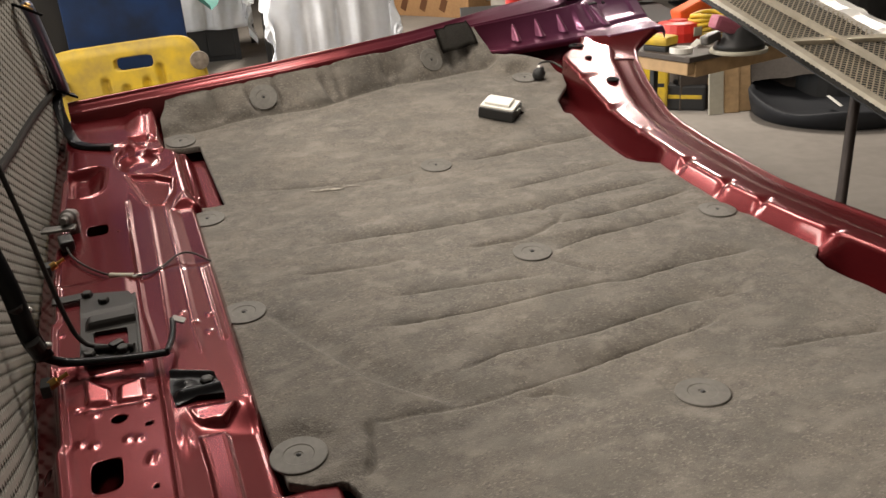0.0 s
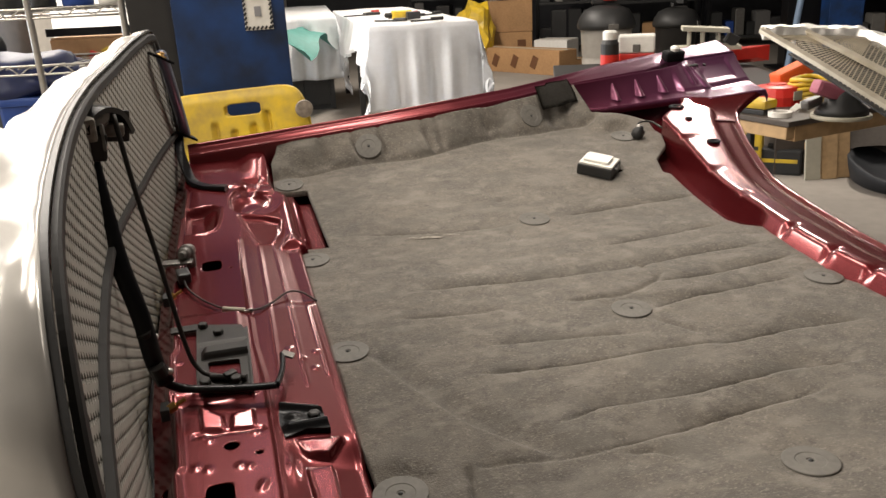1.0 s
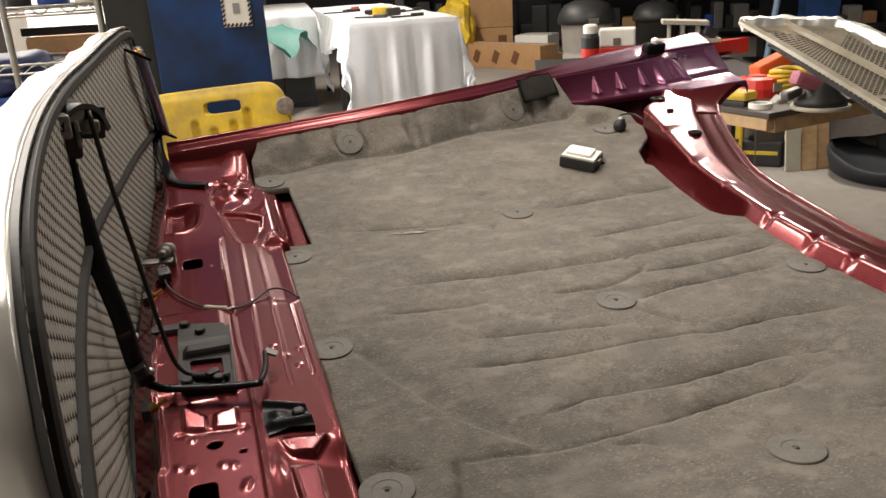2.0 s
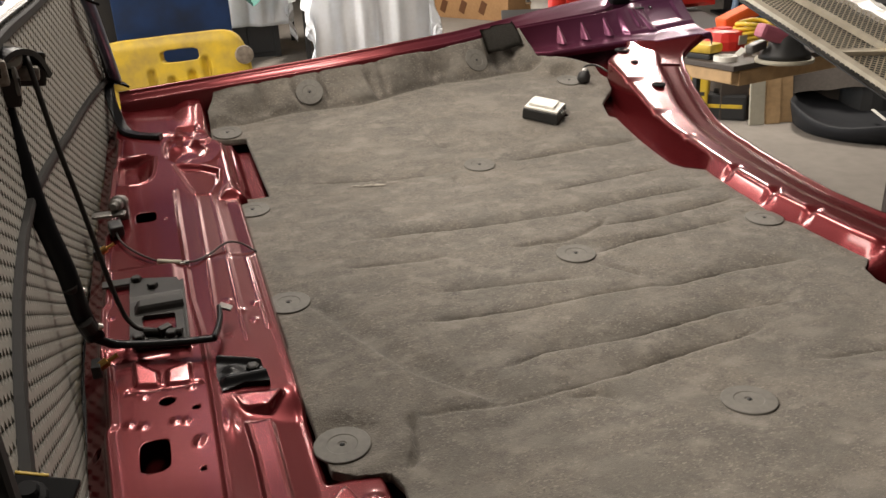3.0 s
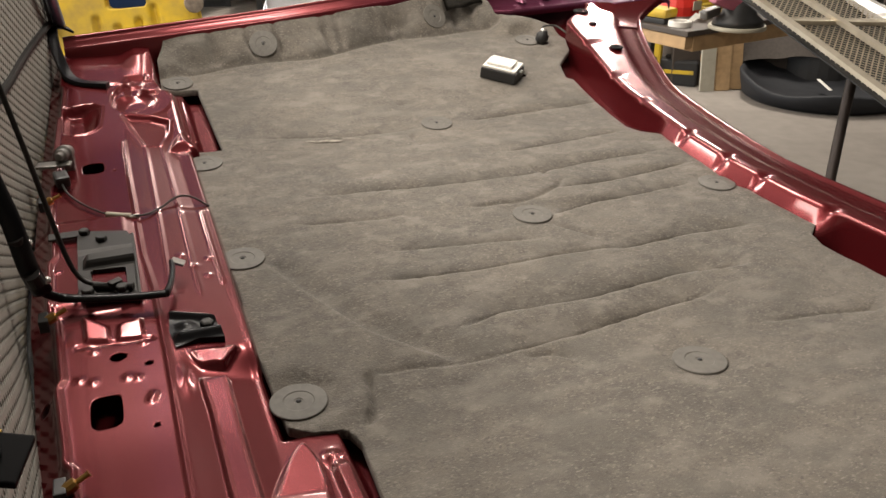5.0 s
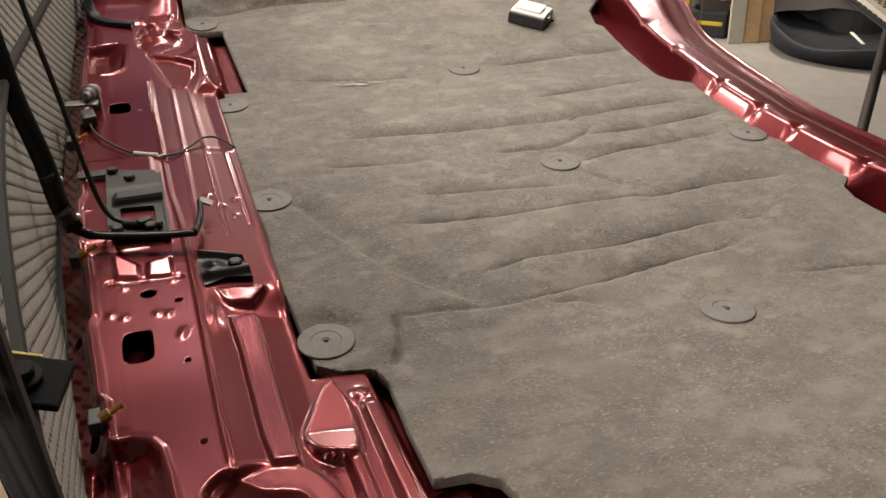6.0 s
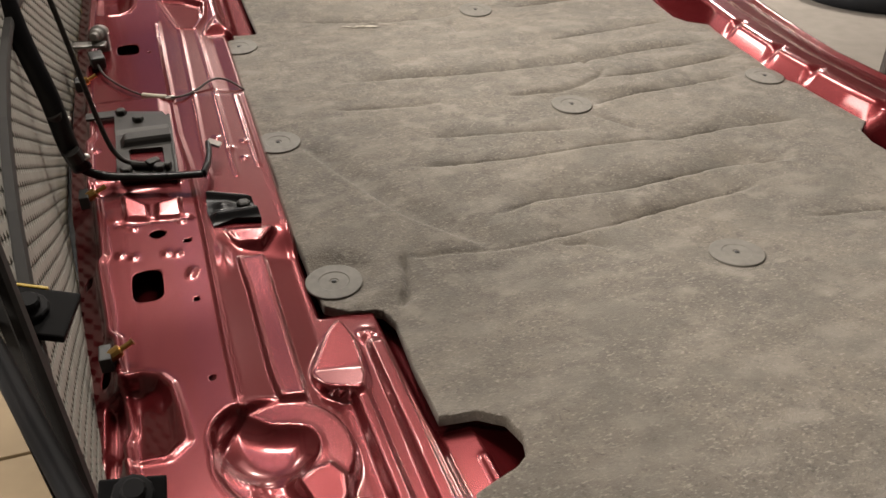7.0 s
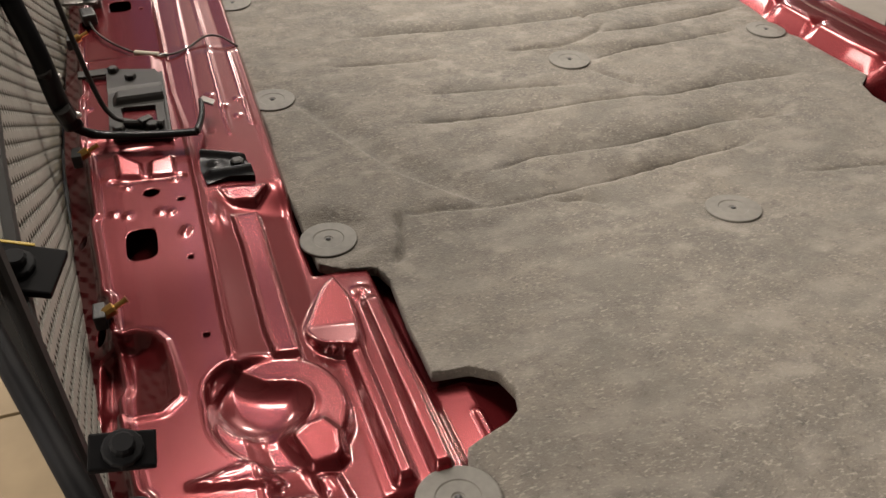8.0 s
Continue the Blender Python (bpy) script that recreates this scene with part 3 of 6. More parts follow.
def strip_mesh(name, rows, mat, parent, label=""):
    """A mesh from rows of points of equal length."""
    n = len(rows[0])
    verts = [p for r in rows for p in r]
    faces = [[i * n + j, i * n + j + 1, (i + 1) * n + j + 1, (i + 1) * n + j] for i in range(len(rows) - 1) for j in range(n - 1)]
    return from_data(name, verts, faces, mat, parent, label)


# rear rail under the windscreen edge, swept across the hood
rows = []
for k in range(281):
    v = -0.655 + 1.31 * k / 280
    a = abs(v)
    ui, um, uo = float(table(a, REAR_IN)), float(table(a, REAR_MID)), float(table(a, REAR_OUT))
    tuck = float(smoothstep(a, 0.56, 0.64))
    ui = ui + 0.07 * tuck
    b = float(bow(v))
    top = b + 0.02 + 0.012 * float(smoothstep(a, 0.3, 0.6))
    tooth = sum(math.exp(-((v - c) / 0.006) ** 4) for c in (-0.25, -0.16, -0.053, 0.017, 0.108, 0.25, 0.355, 0.478, -0.355, -0.478))
    deep = float(smoothstep(a, 0.155, 0.185))
    sec = [(ui - 0.018 * (1 - deep) - 0.004, b - 0.012 - 0.03 * deep), (ui - 0.012 * (1 - deep) - 0.003, b + 0.0 - 0.01 * deep), (ui - 0.006 + 0.003 * deep, top - 0.006 - 0.004 * tooth), (ui - 0.003, top - 0.0018 - 0.005 * tooth), (ui + 0.001, top - 0.005 * tooth), (ui + 0.008, top - 0.0005 - 0.003 * tooth)]
    for f in (0.25, 0.5, 0.75, 0.92):
        sec.append((ui + 0.008 + (um - ui - 0.008) * f, top - 0.003 * math.sin(f * 1.4)))
    sec += [(um, top - 0.004), (um + 0.003, top - 0.007)]
    for f in (0.25, 0.5, 0.75):
        sec.append((um + (uo - um) * f, top - 0.008 - 0.006 * f))
    sec += [(uo - 0.011, top - 0.015), (uo - 0.008, top - 0.011), (uo - 0.003, top - 0.010), (uo, top - 0.012), (uo + 0.002, top - 0.018), (uo - 0.004, b - 0.03)]
    rows.append([(p[0], v, p[1]) for p in sec])
strip_mesh("rear_rail", rows, PAINT, hood)


def at3(x, rows3):
    xs = [r[0] for r in rows3]
    return np.interp(x, xs, [r[1] for r in rows3]), np.interp(x, xs, [r[2] for r in rows3])


# side rails: a flat lip with a rolled outer edge, running from the front corner into the hinge corner
for s in (1, -1):
    rows = []
    for k in range(241):
        f = k / 240
        u = -0.05 + 1.2 * f
        vi, wi = at3(u, SIDE_IN)
        vo, wo = at3(u, SIDE_OUT)
        if s < 0:
            vi, vo = vi + 0.04, vo + 0.04
        wide, up = vo - vi, wo - wi
        sec = [(vi - 0.001, wi - 0.035), (vi - 0.001, wi - 0.006), (vi - 0.0005, wi - 0.0015), (vi + 0.0008, wi), (vi + 0.0025, wi + 0.0003), (vi + 0.004, wi - 0.001)]
        sec += [(vi + 0.0055, wi - 0.0012)]
        for g in (0.35, 0.55, 0.72):
            sec.append((vi + wide * g, wi + up * (g ** 0.8) - 0.001))
        sec += [(vo - 0.007, wo - 0.0015), (vo - 0.0045, wo), (vo - 0.002, wo), (vo, wo - 0.0015), (vo + 0.002, wo - 0.006), (vo + 0.001, wo - 0.014), (vo - 0.012, wo - 0.07)]
        roll = float(smoothstep(f, 0.985, 1.0))
        rows.append([(-0.05 + f * (float(np.interp(p[0], [0.62, 0.7, 0.78, 0.9], [1.09, 1.115, 1.13, 1.155])) + 0.05), s * p[0], p[1] - 0.012 * roll * roll) for p in sec])
    if s < 0:
        rows = [r[::-1] for r in rows]
    strip_mesh("side_rail", rows, PAINT_OUT, hood, "side lip with a violet sheen put into its colour")


# hinge corners: a steep face over a shelf with a bottom flange, closed by the curved rear edge
def hinge_lines(u):
    vb, wb = at3(u, SIDE_IN)
    _, wo = at3(u, SIDE_OUT)
    vg, vd = at3(u, SHELF)
    return float(vb), float(wb) - 0.002, float(vg), float(vd), float(wo) - 0.057


def rear_end(v):
    return float(np.interp(v, [0.53, 0.62, 0.7, 0.78, 0.9], [0.98, 1.09, 1.115, 1.13, 1.155]))


for s in (1, -1):
    rows = []
    for k in range(181):
        f = k / 180
        u = 0.69 + 0.4 * f
        vb, wb, vg, vd, ws = hinge_lines(u)
        start = float(smoothstep(f, 0.0, 0.03))
        sec = [(vd + 0.004, ws - 0.026 + 0.012 * start), (vd - 0.001, ws - 0.006), (vd - 0.0005, ws - 0.001), (vd + 0.002, ws + 0.001), (vd + 0.006, ws + 0.0005)]
        for g in (0.3, 0.6, 0.85):
            sec.append((vd + (vg - vd) * g, ws - 0.002 * math.sin(g * 3.1)))
        sec += [(vg - 0.003, ws + 0.0015), (vg - 0.0005, ws + 0.0045)]
        post_at = math.exp(-((u - 0.962) / 0.008) ** 4) - 0.7 * math.exp(-((u - 0.962) / 0.0035) ** 4)
        panel = float(smoothstep(u, 0.985, 0.99) * (1 - smoothstep(u, 1.055, 1.06)))
        for j in range(17):
            g = (j + 1) / 18
            mid = float(smoothstep(g, 0.1, 0.2) * (1 - smoothstep(g, 0.85, 0.95)))
            out = 0.006 * post_at * mid - 0.004 * panel * mid - 0.002 * math.sin(g * 3.14)
            sec.append((vg + (vb - vg) * g - out, ws + 0.0045 + (wb - ws - 0.0045) * g + 0.4 * out))
        sec += [(vb - 0.0008, wb - 0.0008), (vb + 0.002, wb + 0.0005), (vb + 0.004, wb)]
        roll = float(smoothstep(f, 0.97, 1.0))
        rows.append([(0.69 + f * (rear_end(p[0]) - 0.69), s * p[0], p[1] - 0.014 * roll * roll) for p in sec])
    if s < 0:
        rows = [r[::-1] for r in rows]
    strip_mesh("hinge_panel", rows, PAINT_OUT, hood, "hinge corner panel with a violet sheen put into its colour")
    # saddle between the shelf and the rear rail
    rows = []
    b0 = float(bow(0.54)) + 0.03
    for k in range(25):
        f = k / 24
        ua, ub = 0.915 + 0.058 * f, 0.925 + 0.155 * f
        vd, ws = hinge_lines(ub)[3:]
        za = b0 - 0.004 - 0.008 * f
        rows.append([(ua + (ub - ua) * g * g, s * (0.54 + (vd + 0.003 - 0.54) * g), za + (ws + 0.001 - za) * g - 0.007 * math.sin(3.14 * g) - 0.01 * float(smoothstep(f, 0.9, 1.0)) ** 2) for g in [j / 10 for j in range(11)]])
    if s > 0:
        rows = [r[::-1] for r in rows]
    strip_mesh("corner_saddle", rows, PAINT, hood)
    for gu in (0.795, 0.85, 0.905, 1.0):
        vb, wb, vg, vd, ws = hinge_lines(gu)
        bm = bmesh.new()
        tall = 0.7 * (wb - ws)
        rows = []
        for g in (0.0, 0.25, 0.5, 0.75, 1.0):
            half_w = 0.0085 * (1 - 0.8 * g)
            reach = 0.016 * (1 - g) + 0.001
            at_v = vg + (vb - vg) * 0.7 * g - 0.001
            rows.append([bm.verts.new((gu + x * half_w, s * (at_v - reach * c), ws + 0.002 + tall * g)) for x, c in ((-1.3, 0.0), (-0.75, 0.75), (-0.3, 1.0), (0.3, 1.0), (0.75, 0.75), (1.3, 0.0))])
        for a, b in zip(rows, rows[1:]):
            for j in range(5):
                bm.faces.new((a[j], a[j + 1], b[j + 1], b[j]))
        bmesh.ops.recalc_face_normals(bm, faces=bm.faces[:])
        part("gusset", bm, PAINT_OUT, hood, smooth=True)
    vb, wb, vg, vd, ws = hinge_lines(1.02)
    lean = math.degrees(math.atan2(wb - ws, vb - vg))
    # slot holes: black blocks laid on the face for the shade inside
    for du, size in ((1.008, 0.022), (1.035, 0.006)):
        boxed("hinge_slot", (size, 0.006, 0.003), pose(du, s * (vg + (vb - vg) * 0.72), ws + (wb - ws) * 0.72 + 0.001, s * lean, 0, 0), BLACK_PLASTIC, hood, "black block for the shade inside a slot", 0.0008)
    # bolt-down ears with rubber rings on the rear rail
    for ru, rv, rr in ((0.876, 0.61, 0.015), (0.868, 0.55, 0.007), (0.859, 0.45, 0.012)):
        b = float(bow(rv)) + 0.02 + 0.012 * float(smoothstep(rv, 0.3, 0.6))
        bm = bmesh.new()
        lathe(bm, [(rr, -0.002), (rr, 0.0008), (rr * 0.8, 0.0016), (rr * 0.55, 0.0006), (rr * 0.5, -0.001)], pose(ru, s * rv, b), n=24)
        part("rubber_plug", bm, RUBBER, hood, "black rubber plug", smooth=True)
bump = thing("rubber_buffer", "black rubber buffer with a pale stud on the hood edge", "buffer", H @ pose(0.975, 0.806, 0.132, 12, 0, 8))
bm = bmesh.new()
block(bm, 0.05, 0.022, 0.024, pose(0, 0, 0.006), 0.006, 3)
part("block", bm, RUBBER, bump, smooth=True)
bm = bmesh.new()
lathe(bm, [(0.008, 0.016), (0.009, 0.024), (0.005, 0.028)], n=14)
part("stud", bm, WHITE_PLASTIC, bump, "pale plastic stud")

# ---- insulation pad ----
half = [(0.765, 0.0), (0.765, 0.15), (0.735, 0.175), (0.727, 0.2), (0.735, 0.273), (0.742, 0.353), (0.747, 0.4), (0.738, 0.41), (0.753, 0.461), (0.80, 0.513), (0.82, 0.565), (0.815, 0.61), (0.75, 0.645), (0.715, 0.655), (0.705, 0.722), (0.66, 0.711), (0.58, 0.684), (0.45, 0.659), (0.3, 0.638), (0.1, 0.618), (0.084, 0.58), (0.081, 0.505), (0.133, 0.495), (0.141, 0.293), (0.095, 0.298)]
near_half = [(0.765, 0.0), (0.765, -0.15), (0.735, -0.175), (0.727, -0.2), (0.735, -0.273), (0.742, -0.353), (0.75, -0.46), (0.80, -0.513), (0.815, -0.61), (0.72, -0.7), (0.1, -0.672), (0.1, -0.56), (0.142, -0.531), (0.146, -0.519), (0.159, -0.514), (0.176, -0.508), (0.187, -0.499), (0.191, -0.484), (0.187, -0.465), (0.172, -0.453), (0.156, -0.451), (0.147, -0.45), (0.148, -0.392), (0.152, -0.333), (0.146, -0.314), (0.12, -0.308), (0.104, -0.296), (0.102, -0.25), (0.098, -0.15)]
pad_outline = half + [(0.092, 0.25), (0.095, 0.122), (0.1, 0.003), (0.101, -0.094)] + near_half[:0:-1]

CLIPS = [(0.119, -0.265, 0), (0.457, -0.336, 0), (0.456, -0.019, 0), (0.116, -0.012, 0), (0.111, 0.261, 0), (0.458, 0.303, 0), (0.726, -0.016, 0), (0.746, 0.577, 1), (0.59, 0.66, 2), (0.259, 0.604, 2), (0.107, 0.527, 1), (0.128, -0.552, 0)]

CREASES = [  # depth, reach on the far side, the crease's line in u, v
    (0.0045, 0.03, [(0.501, 0.301), (0.563, 0.303), (0.665, 0.308), (0.749, 0.311)]),
    (0.0055, 0.035, [(0.2, 0.115), (0.271, 0.112), (0.343, 0.101), (0.441, 0.094), (0.506, 0.093), (0.587, 0.102), (0.633, 0.105), (0.745, 0.106)]),
    (0.0045, 0.028, [(0.512, 0.042), (0.592, 0.039), (0.638, 0.045), (0.745, 0.058)]),
    (0.0055, 0.03, [(0.467, -0.027), (0.536, -0.013), (0.586, -0.010), (0.7, -0.003)]),
    (0.0022, 0.014, [(0.381, 0.024), (0.431, 0.021), (0.460, 0.018), (0.493, 0.028), (0.526, 0.046), (0.551, 0.075)]),
    (0.0022, 0.025, [(0.26, -0.046), (0.333, -0.057), (0.391, -0.065), (0.448, -0.078)]),
    (0.005, 0.035, [(0.490, -0.126), (0.526, -0.126), (0.595, -0.121), (0.7, -0.126)]),
    (0.003, 0.03, [(0.22, -0.1), (0.299, -0.112), (0.348, -0.116), (0.394, -0.115), (0.461, -0.117), (0.54, -0.124)]),
    (0.0055, 0.045, [(0.27, -0.215), (0.330, -0.196), (0.382, -0.200), (0.424, -0.202), (0.478, -0.198), (0.543, -0.193), (0.64, -0.205)]),
    (0.0055, 0.04, [(0.281, -0.265), (0.323, -0.258), (0.381, -0.255), (0.426, -0.249), (0.473, -0.243), (0.56, -0.238)]),
    (0.002, 0.03, [(0.178, -0.252), (0.218, -0.253), (0.264, -0.262), (0.31, -0.263)]),
    (0.002, 0.025, [(0.18, 0.32), (0.274, 0.304), (0.323, 0.293), (0.375, 0.294), (0.44, 0.293)]),
    (0.002, 0.02, [(0.316, -0.272), (0.345, -0.278), (0.364, -0.294)]),
    (0.002, 0.014, [(0.466, -0.043), (0.490, -0.080), (0.504, -0.103)]),
    (0.003, 0.014, [(0.180, -0.247), (0.179, -0.276), (0.173, -0.297), (0.160, -0.319)]),
    (0.0018, 0.012, [(0.414, 0.458), (0.419, 0.412), (0.422, 0.379), (0.442, 0.369)]),
    (0.0018, 0.012, [(0.405, 0.279), (0.406, 0.243), (0.408, 0.226)]),
    (0.0016, 0.01, [(0.522, 0.124), (0.529, 0.105), (0.526, 0.075)]),
    (0.0018, 0.025, [(0.18, 0.048), (0.263, 0.035), (0.317, 0.030)]),
    (0.003, 0.03, [(0.5, 0.17), (0.6, 0.18), (0.72, 0.19)]),
    (0.0025, 0.03, [(0.55, -0.3), (0.62, -0.31), (0.7, -0.33)]),
]
FLANK = [0.553, 0.578, 0.585, 0.615, 0.64, 0.64, 0.648]


def crease(u, v, points, deep, reach):
    """A crease: the far side rolls down into it, the near side starts again at full height."""
    best, side, along = np.full(np.shape(u), 1e9), np.zeros(np.shape(u)), np.zeros(np.shape(u))
    lengths = [math.hypot(c - a, d - b) for (a, b), (c, d) in zip(points, points[1:])]
    total, before = sum(lengths), 0.0
    for ((a, b), (c, d)), l in zip(zip(points, points[1:]), lengths):
        raw = ((u - a) * (c - a) + (v - b) * (d - b)) / l ** 2
        t = np.clip(raw, 0, 1)
        far = np.hypot(u - a - t * (c - a), v - b - t * (d - b))
        off = ((v - b) * (c - a) - (u - a) * (d - b)) / l
        near = far < best
        side, along = np.where(near, np.sign(off) * far, side), np.where(near, (before + t * l) / total, along)
        best = np.minimum(best, far)
        before += l
    ends = smoothstep(along, 0.0, 0.22) * (1 - smoothstep(along, 0.78, 1.0))
    reach = reach * (0.85 + 0.25 * np.sin(along * 11 + points[0][0] * 40))
    roll = np.clip(1 - side / reach, 0, 1) ** 2
    gap = 0.55 * np.exp(-(side / 0.0028) ** 2)
    return -deep * ends * (1.35 * np.where(side > 0, roll, 1 - smoothstep(-side, 0.0, 0.0045)) + gap)


def pad_height(u, v):
    h = bow(v) - 0.001
    for deep, reach, line in CREASES:
        h = h + crease(u, v, line, 1.25 * deep, 1.15 * reach)
    # raised flap behind the centre clip
    edge = [(0.128, -0.012), (0.136, -0.022), (0.163, -0.095), (0.198, -0.176), (0.237, -0.226), (0.272, -0.268)]
    near, side = np.full(np.shape(u), 1e9), np.zeros(np.shape(u))
    for (a, b), (c, d) in zip(edge, edge[1:]):
        l = math.hypot(c - a, d - b)
        t = np.clip(((u - a) * (c - a) + (v - b) * (d - b)) / l ** 2, 0, 1)
        far = np.hypot(u - a - t * (c - a), v - b - t * (d - b))
        cross = ((u - a) * (d - b) - (v - b) * (c - a)) / l
        side = np.where(far < near, np.sign(cross) * far, side)
        near = np.minimum(near, far)
    h = h - 0.0065 * smoothstep(side, -0.035, 0.0) * (1 - smoothstep(side, 0.0, 0.004)) * (1 - smoothstep(v, -0.05, -0.01)) * smoothstep(v, -0.272, -0.215)
    flap = [(0.1, -0.01), (0.136, -0.022), (0.163, -0.095), (0.198, -0.176), (0.192, -0.24), (0.172, -0.3), (0.1, -0.3)]
    h = h + stamped(u, v, flap, 0.0035, 0.01)
    # turned up flank along the side rails
    av = np.abs(v)
    start = np.interp(u, [0.09, 0.19, 0.34, 0.44, 0.52, 0.6, 0.72], FLANK) + 0.004 * np.sin(u * 31.0)
    wi = np.interp(u, [r[0] for r in SIDE_IN], [r[2] for r in SIDE_IN])
    vi = np.interp(u, [r[0] for r in SIDE_IN], [r[1] for r in SIDE_IN])
    climb = np.clip((av - start) / (vi + 0.002 - start), 0, 1)
    h = np.where((u < 0.74) & (v > 0), h + (wi - 0.004 - h) * (0.75 * climb ** 0.75 + 0.25 * climb ** 2) * (1 - smoothstep(u, 0.7, 0.74)), h)
    h = h - 0.005 * np.exp(-((av - start + 0.003) / 0.006) ** 2) * ((u < 0.72) & (v > 0))
    h = h + smoothstep(v, start - 0.01, start + 0.02) * (0.008 * wobble(u, v, 55, 4) - 0.012 * np.exp(-(wobble(u, v * 0.5, 60, 6) / 0.09) ** 2)) * (1 - 0.8 * smoothstep(av, vi - 0.02, vi))
    h = h + 0.0014 * wobble(u, v * 2.0, 24, 1) + 0.0007 * wobble(u, v * 1.6, 80, 2) + 0.0004 * wobble(u, v, 200, 3)
    h = h + 0.02 * smoothstep(v, 0.58, 0.64) * smoothstep(u, 0.69, 0.73) * (1 - smoothstep(u, 0.82, 0.86))
    # pressed down round the clips
    for cu, cv, _ in CLIPS:
        k = 1 - smoothstep(np.hypot(u - cu, v - cv), 0.02, 0.045)
        target = np.where(abs(cv) < 0.6, bow(v) - 0.003, h)
        h = h + (target - h) * k
    return h


verts, faces = sheet(pad_outline, [loop_poly(0.664, 0.45, 0.018, 0.022)], 0.0032, pad_height, 0.009, 0.0028)
pad = from_data("insulation_pad", verts, faces, FELT)
pad.matrix_world = H
tagged(pad, "creased dark grey felt insulation pad on the hood", "insulation pad")
# flap folded up against the side rail
bm = bmesh.new()
rows = []
for i in range(13):
    u = 0.612 + 0.085 * i / 12
    vi, wi = at3(u, SIDE_IN)
    rows.append([bm.verts.new((u + 0.006 * f * math.sin(i * 0.9), float(vi) - 0.04 + 0.046 * f + 0.004 * math.sin(i * 0.8 + f * 3), float(wi) - 0.026 + 0.05 * f - 0.012 * f * f)) for f in (0, 0.15, 0.3, 0.45, 0.6, 0.75, 0.9, 1.0)])
for a, b in zip(rows, rows[1:]):
    for j in range(7):
        bm.faces.new((a[j], b[j], b[j + 1], a[j + 1]))
bmesh.ops.solidify(bm, geom=bm.faces[:], thickness=0.006)
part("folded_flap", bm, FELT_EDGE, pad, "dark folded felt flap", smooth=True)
# dry white scuffs on the felt
SCUFF = material("dry_scuff", (0.36, 0.33, 0.28), 0.9, grain=0.9, scale=160, stain=0.5, stain_scale=60, dark=(0.16, 0.145, 0.12), spec=0.1)
for su, sv, sl, sw in ((0.287, 0.281, 0.04, 0.009), (0.262, 0.286, 0.02, 0.003), (0.318, 0.281, 0.03, 0.0025), (0.29, 0.27, 0.02, 0.002), (0.3, 0.29, 0.018, 0.002)):
    rows = [[(su + sl * (a - 0.5), sv + sw * (b - 0.5) * (1 - (2 * a - 1) ** 2) + 0.003 * math.sin(a * 5), float(pad_height(np.array(su + sl * (a - 0.5)), np.array(sv))) + 0.0012) for b in (0, 0.5, 1)] for a in (0, 0.15, 0.3, 0.5, 0.7, 0.85, 1)]
    strip_mesh("scuff", rows, SCUFF, pad, "dry white scuff")

# ---- round retainer clips pressed through the pad ----


def clip_mesh():
    bm = bmesh.new()
    lathe(bm, [(0.0235, -0.001), (0.0235, 0.0004), (0.0228, 0.0008), (0.0130, 0.0011), (0.0122, 0.0006), (0.004, 0.0009), (0.0032, 0.0003)], n=32)
    return bm


first = thing("retainer_clip", "round grey plastic retainer clip pressed into the felt pad", "clip", group="pad clips")
part("head", clip_mesh(), CLIP, first)
bm = bmesh.new()
lathe(bm, [(0.0022, -0.012), (0.0022, 0.0008), (0.001, 0.0016)], n=10)
part("pin", bm, BLACK_PLASTIC, first, "black centre pin")


def lying(u, v, lift=0.0, spin=0.0, height=None):
    """The pose of a thing that lies on a surface of the hood, tilted as the surface is."""
    f = height or pad_height
    e = 0.02
    z = float(f(np.array(u), np.array(v)))
    su = float(f(np.array(u + e), np.array(v)) - f(np.array(u - e), np.array(v))) / (2 * e)
    sv = float(f(np.array(u), np.array(v + e)) - f(np.array(u), np.array(v - e))) / (2 * e)
    n = Vector((-su, -sv, 1)).normalized()
    x = Vector((1, 0, su)).normalized()
    y = n.cross(x)
    m = Matrix(((x.x, y.x, n.x, u), (x.y, y.y, n.y, v), (x.z, y.z, n.z, z), (0, 0, 0, 1)))
    return H @ m @ pose(0, 0, lift, 0, 0, spin)


first.matrix_world = lying(*CLIPS[0][:2], 0.0015)
for u, v, _ in CLIPS[1:]:
    copy_thing(first, lying(u, v, 0.0015, 40 * u * 30))
# ---- radiator grille that is bolted to the hood's front edge, seen from behind ----


def back(v, w):
    """How far forward (along u) the grille's back lies."""
    low = min(max(1 - w / 0.25, 0.0), 1.2) * float(smoothstep(-v, 0.0, 0.3))
    return -0.098 + 0.12 * v * v - 0.025 * v + 0.05 * (w - 0.16) * (0.3 - w) + 0.012 * low


grille = thing("radiator_grille", "chrome-edged radiator grille with black frame bolted to the hood front", "grille", H)
EDGE = [(-0.6, -0.03), (-0.55, 0.13), (-0.52, 0.235), (-0.495, 0.278), (-0.455, 0.303), (-0.38, 0.314), (-0.2, 0.315), (0.0, 0.308), (0.2, 0.299), (0.42, 0.297), (0.53, 0.294), (0.575, 0.277), (0.61, 0.2), (0.645, 0.09), (0.665, 0.03)]


def edge_top(v):
    return float(np.interp(v, [p[0] for p in EDGE], [p[1] for p in EDGE]))


MID = [(-0.55, 0.16), (-0.5, 0.172), (-0.4, 0.184), (-0.3, 0.189), (-0.2, 0.185), (-0.07, 0.173), (0.1, 0.15), (0.27, 0.13), (0.6, 0.113), (0.64, 0.11)]


def mid_bar(v):
    return float(np.interp(v, [p[0] for p in MID], [p[1] for p in MID]))


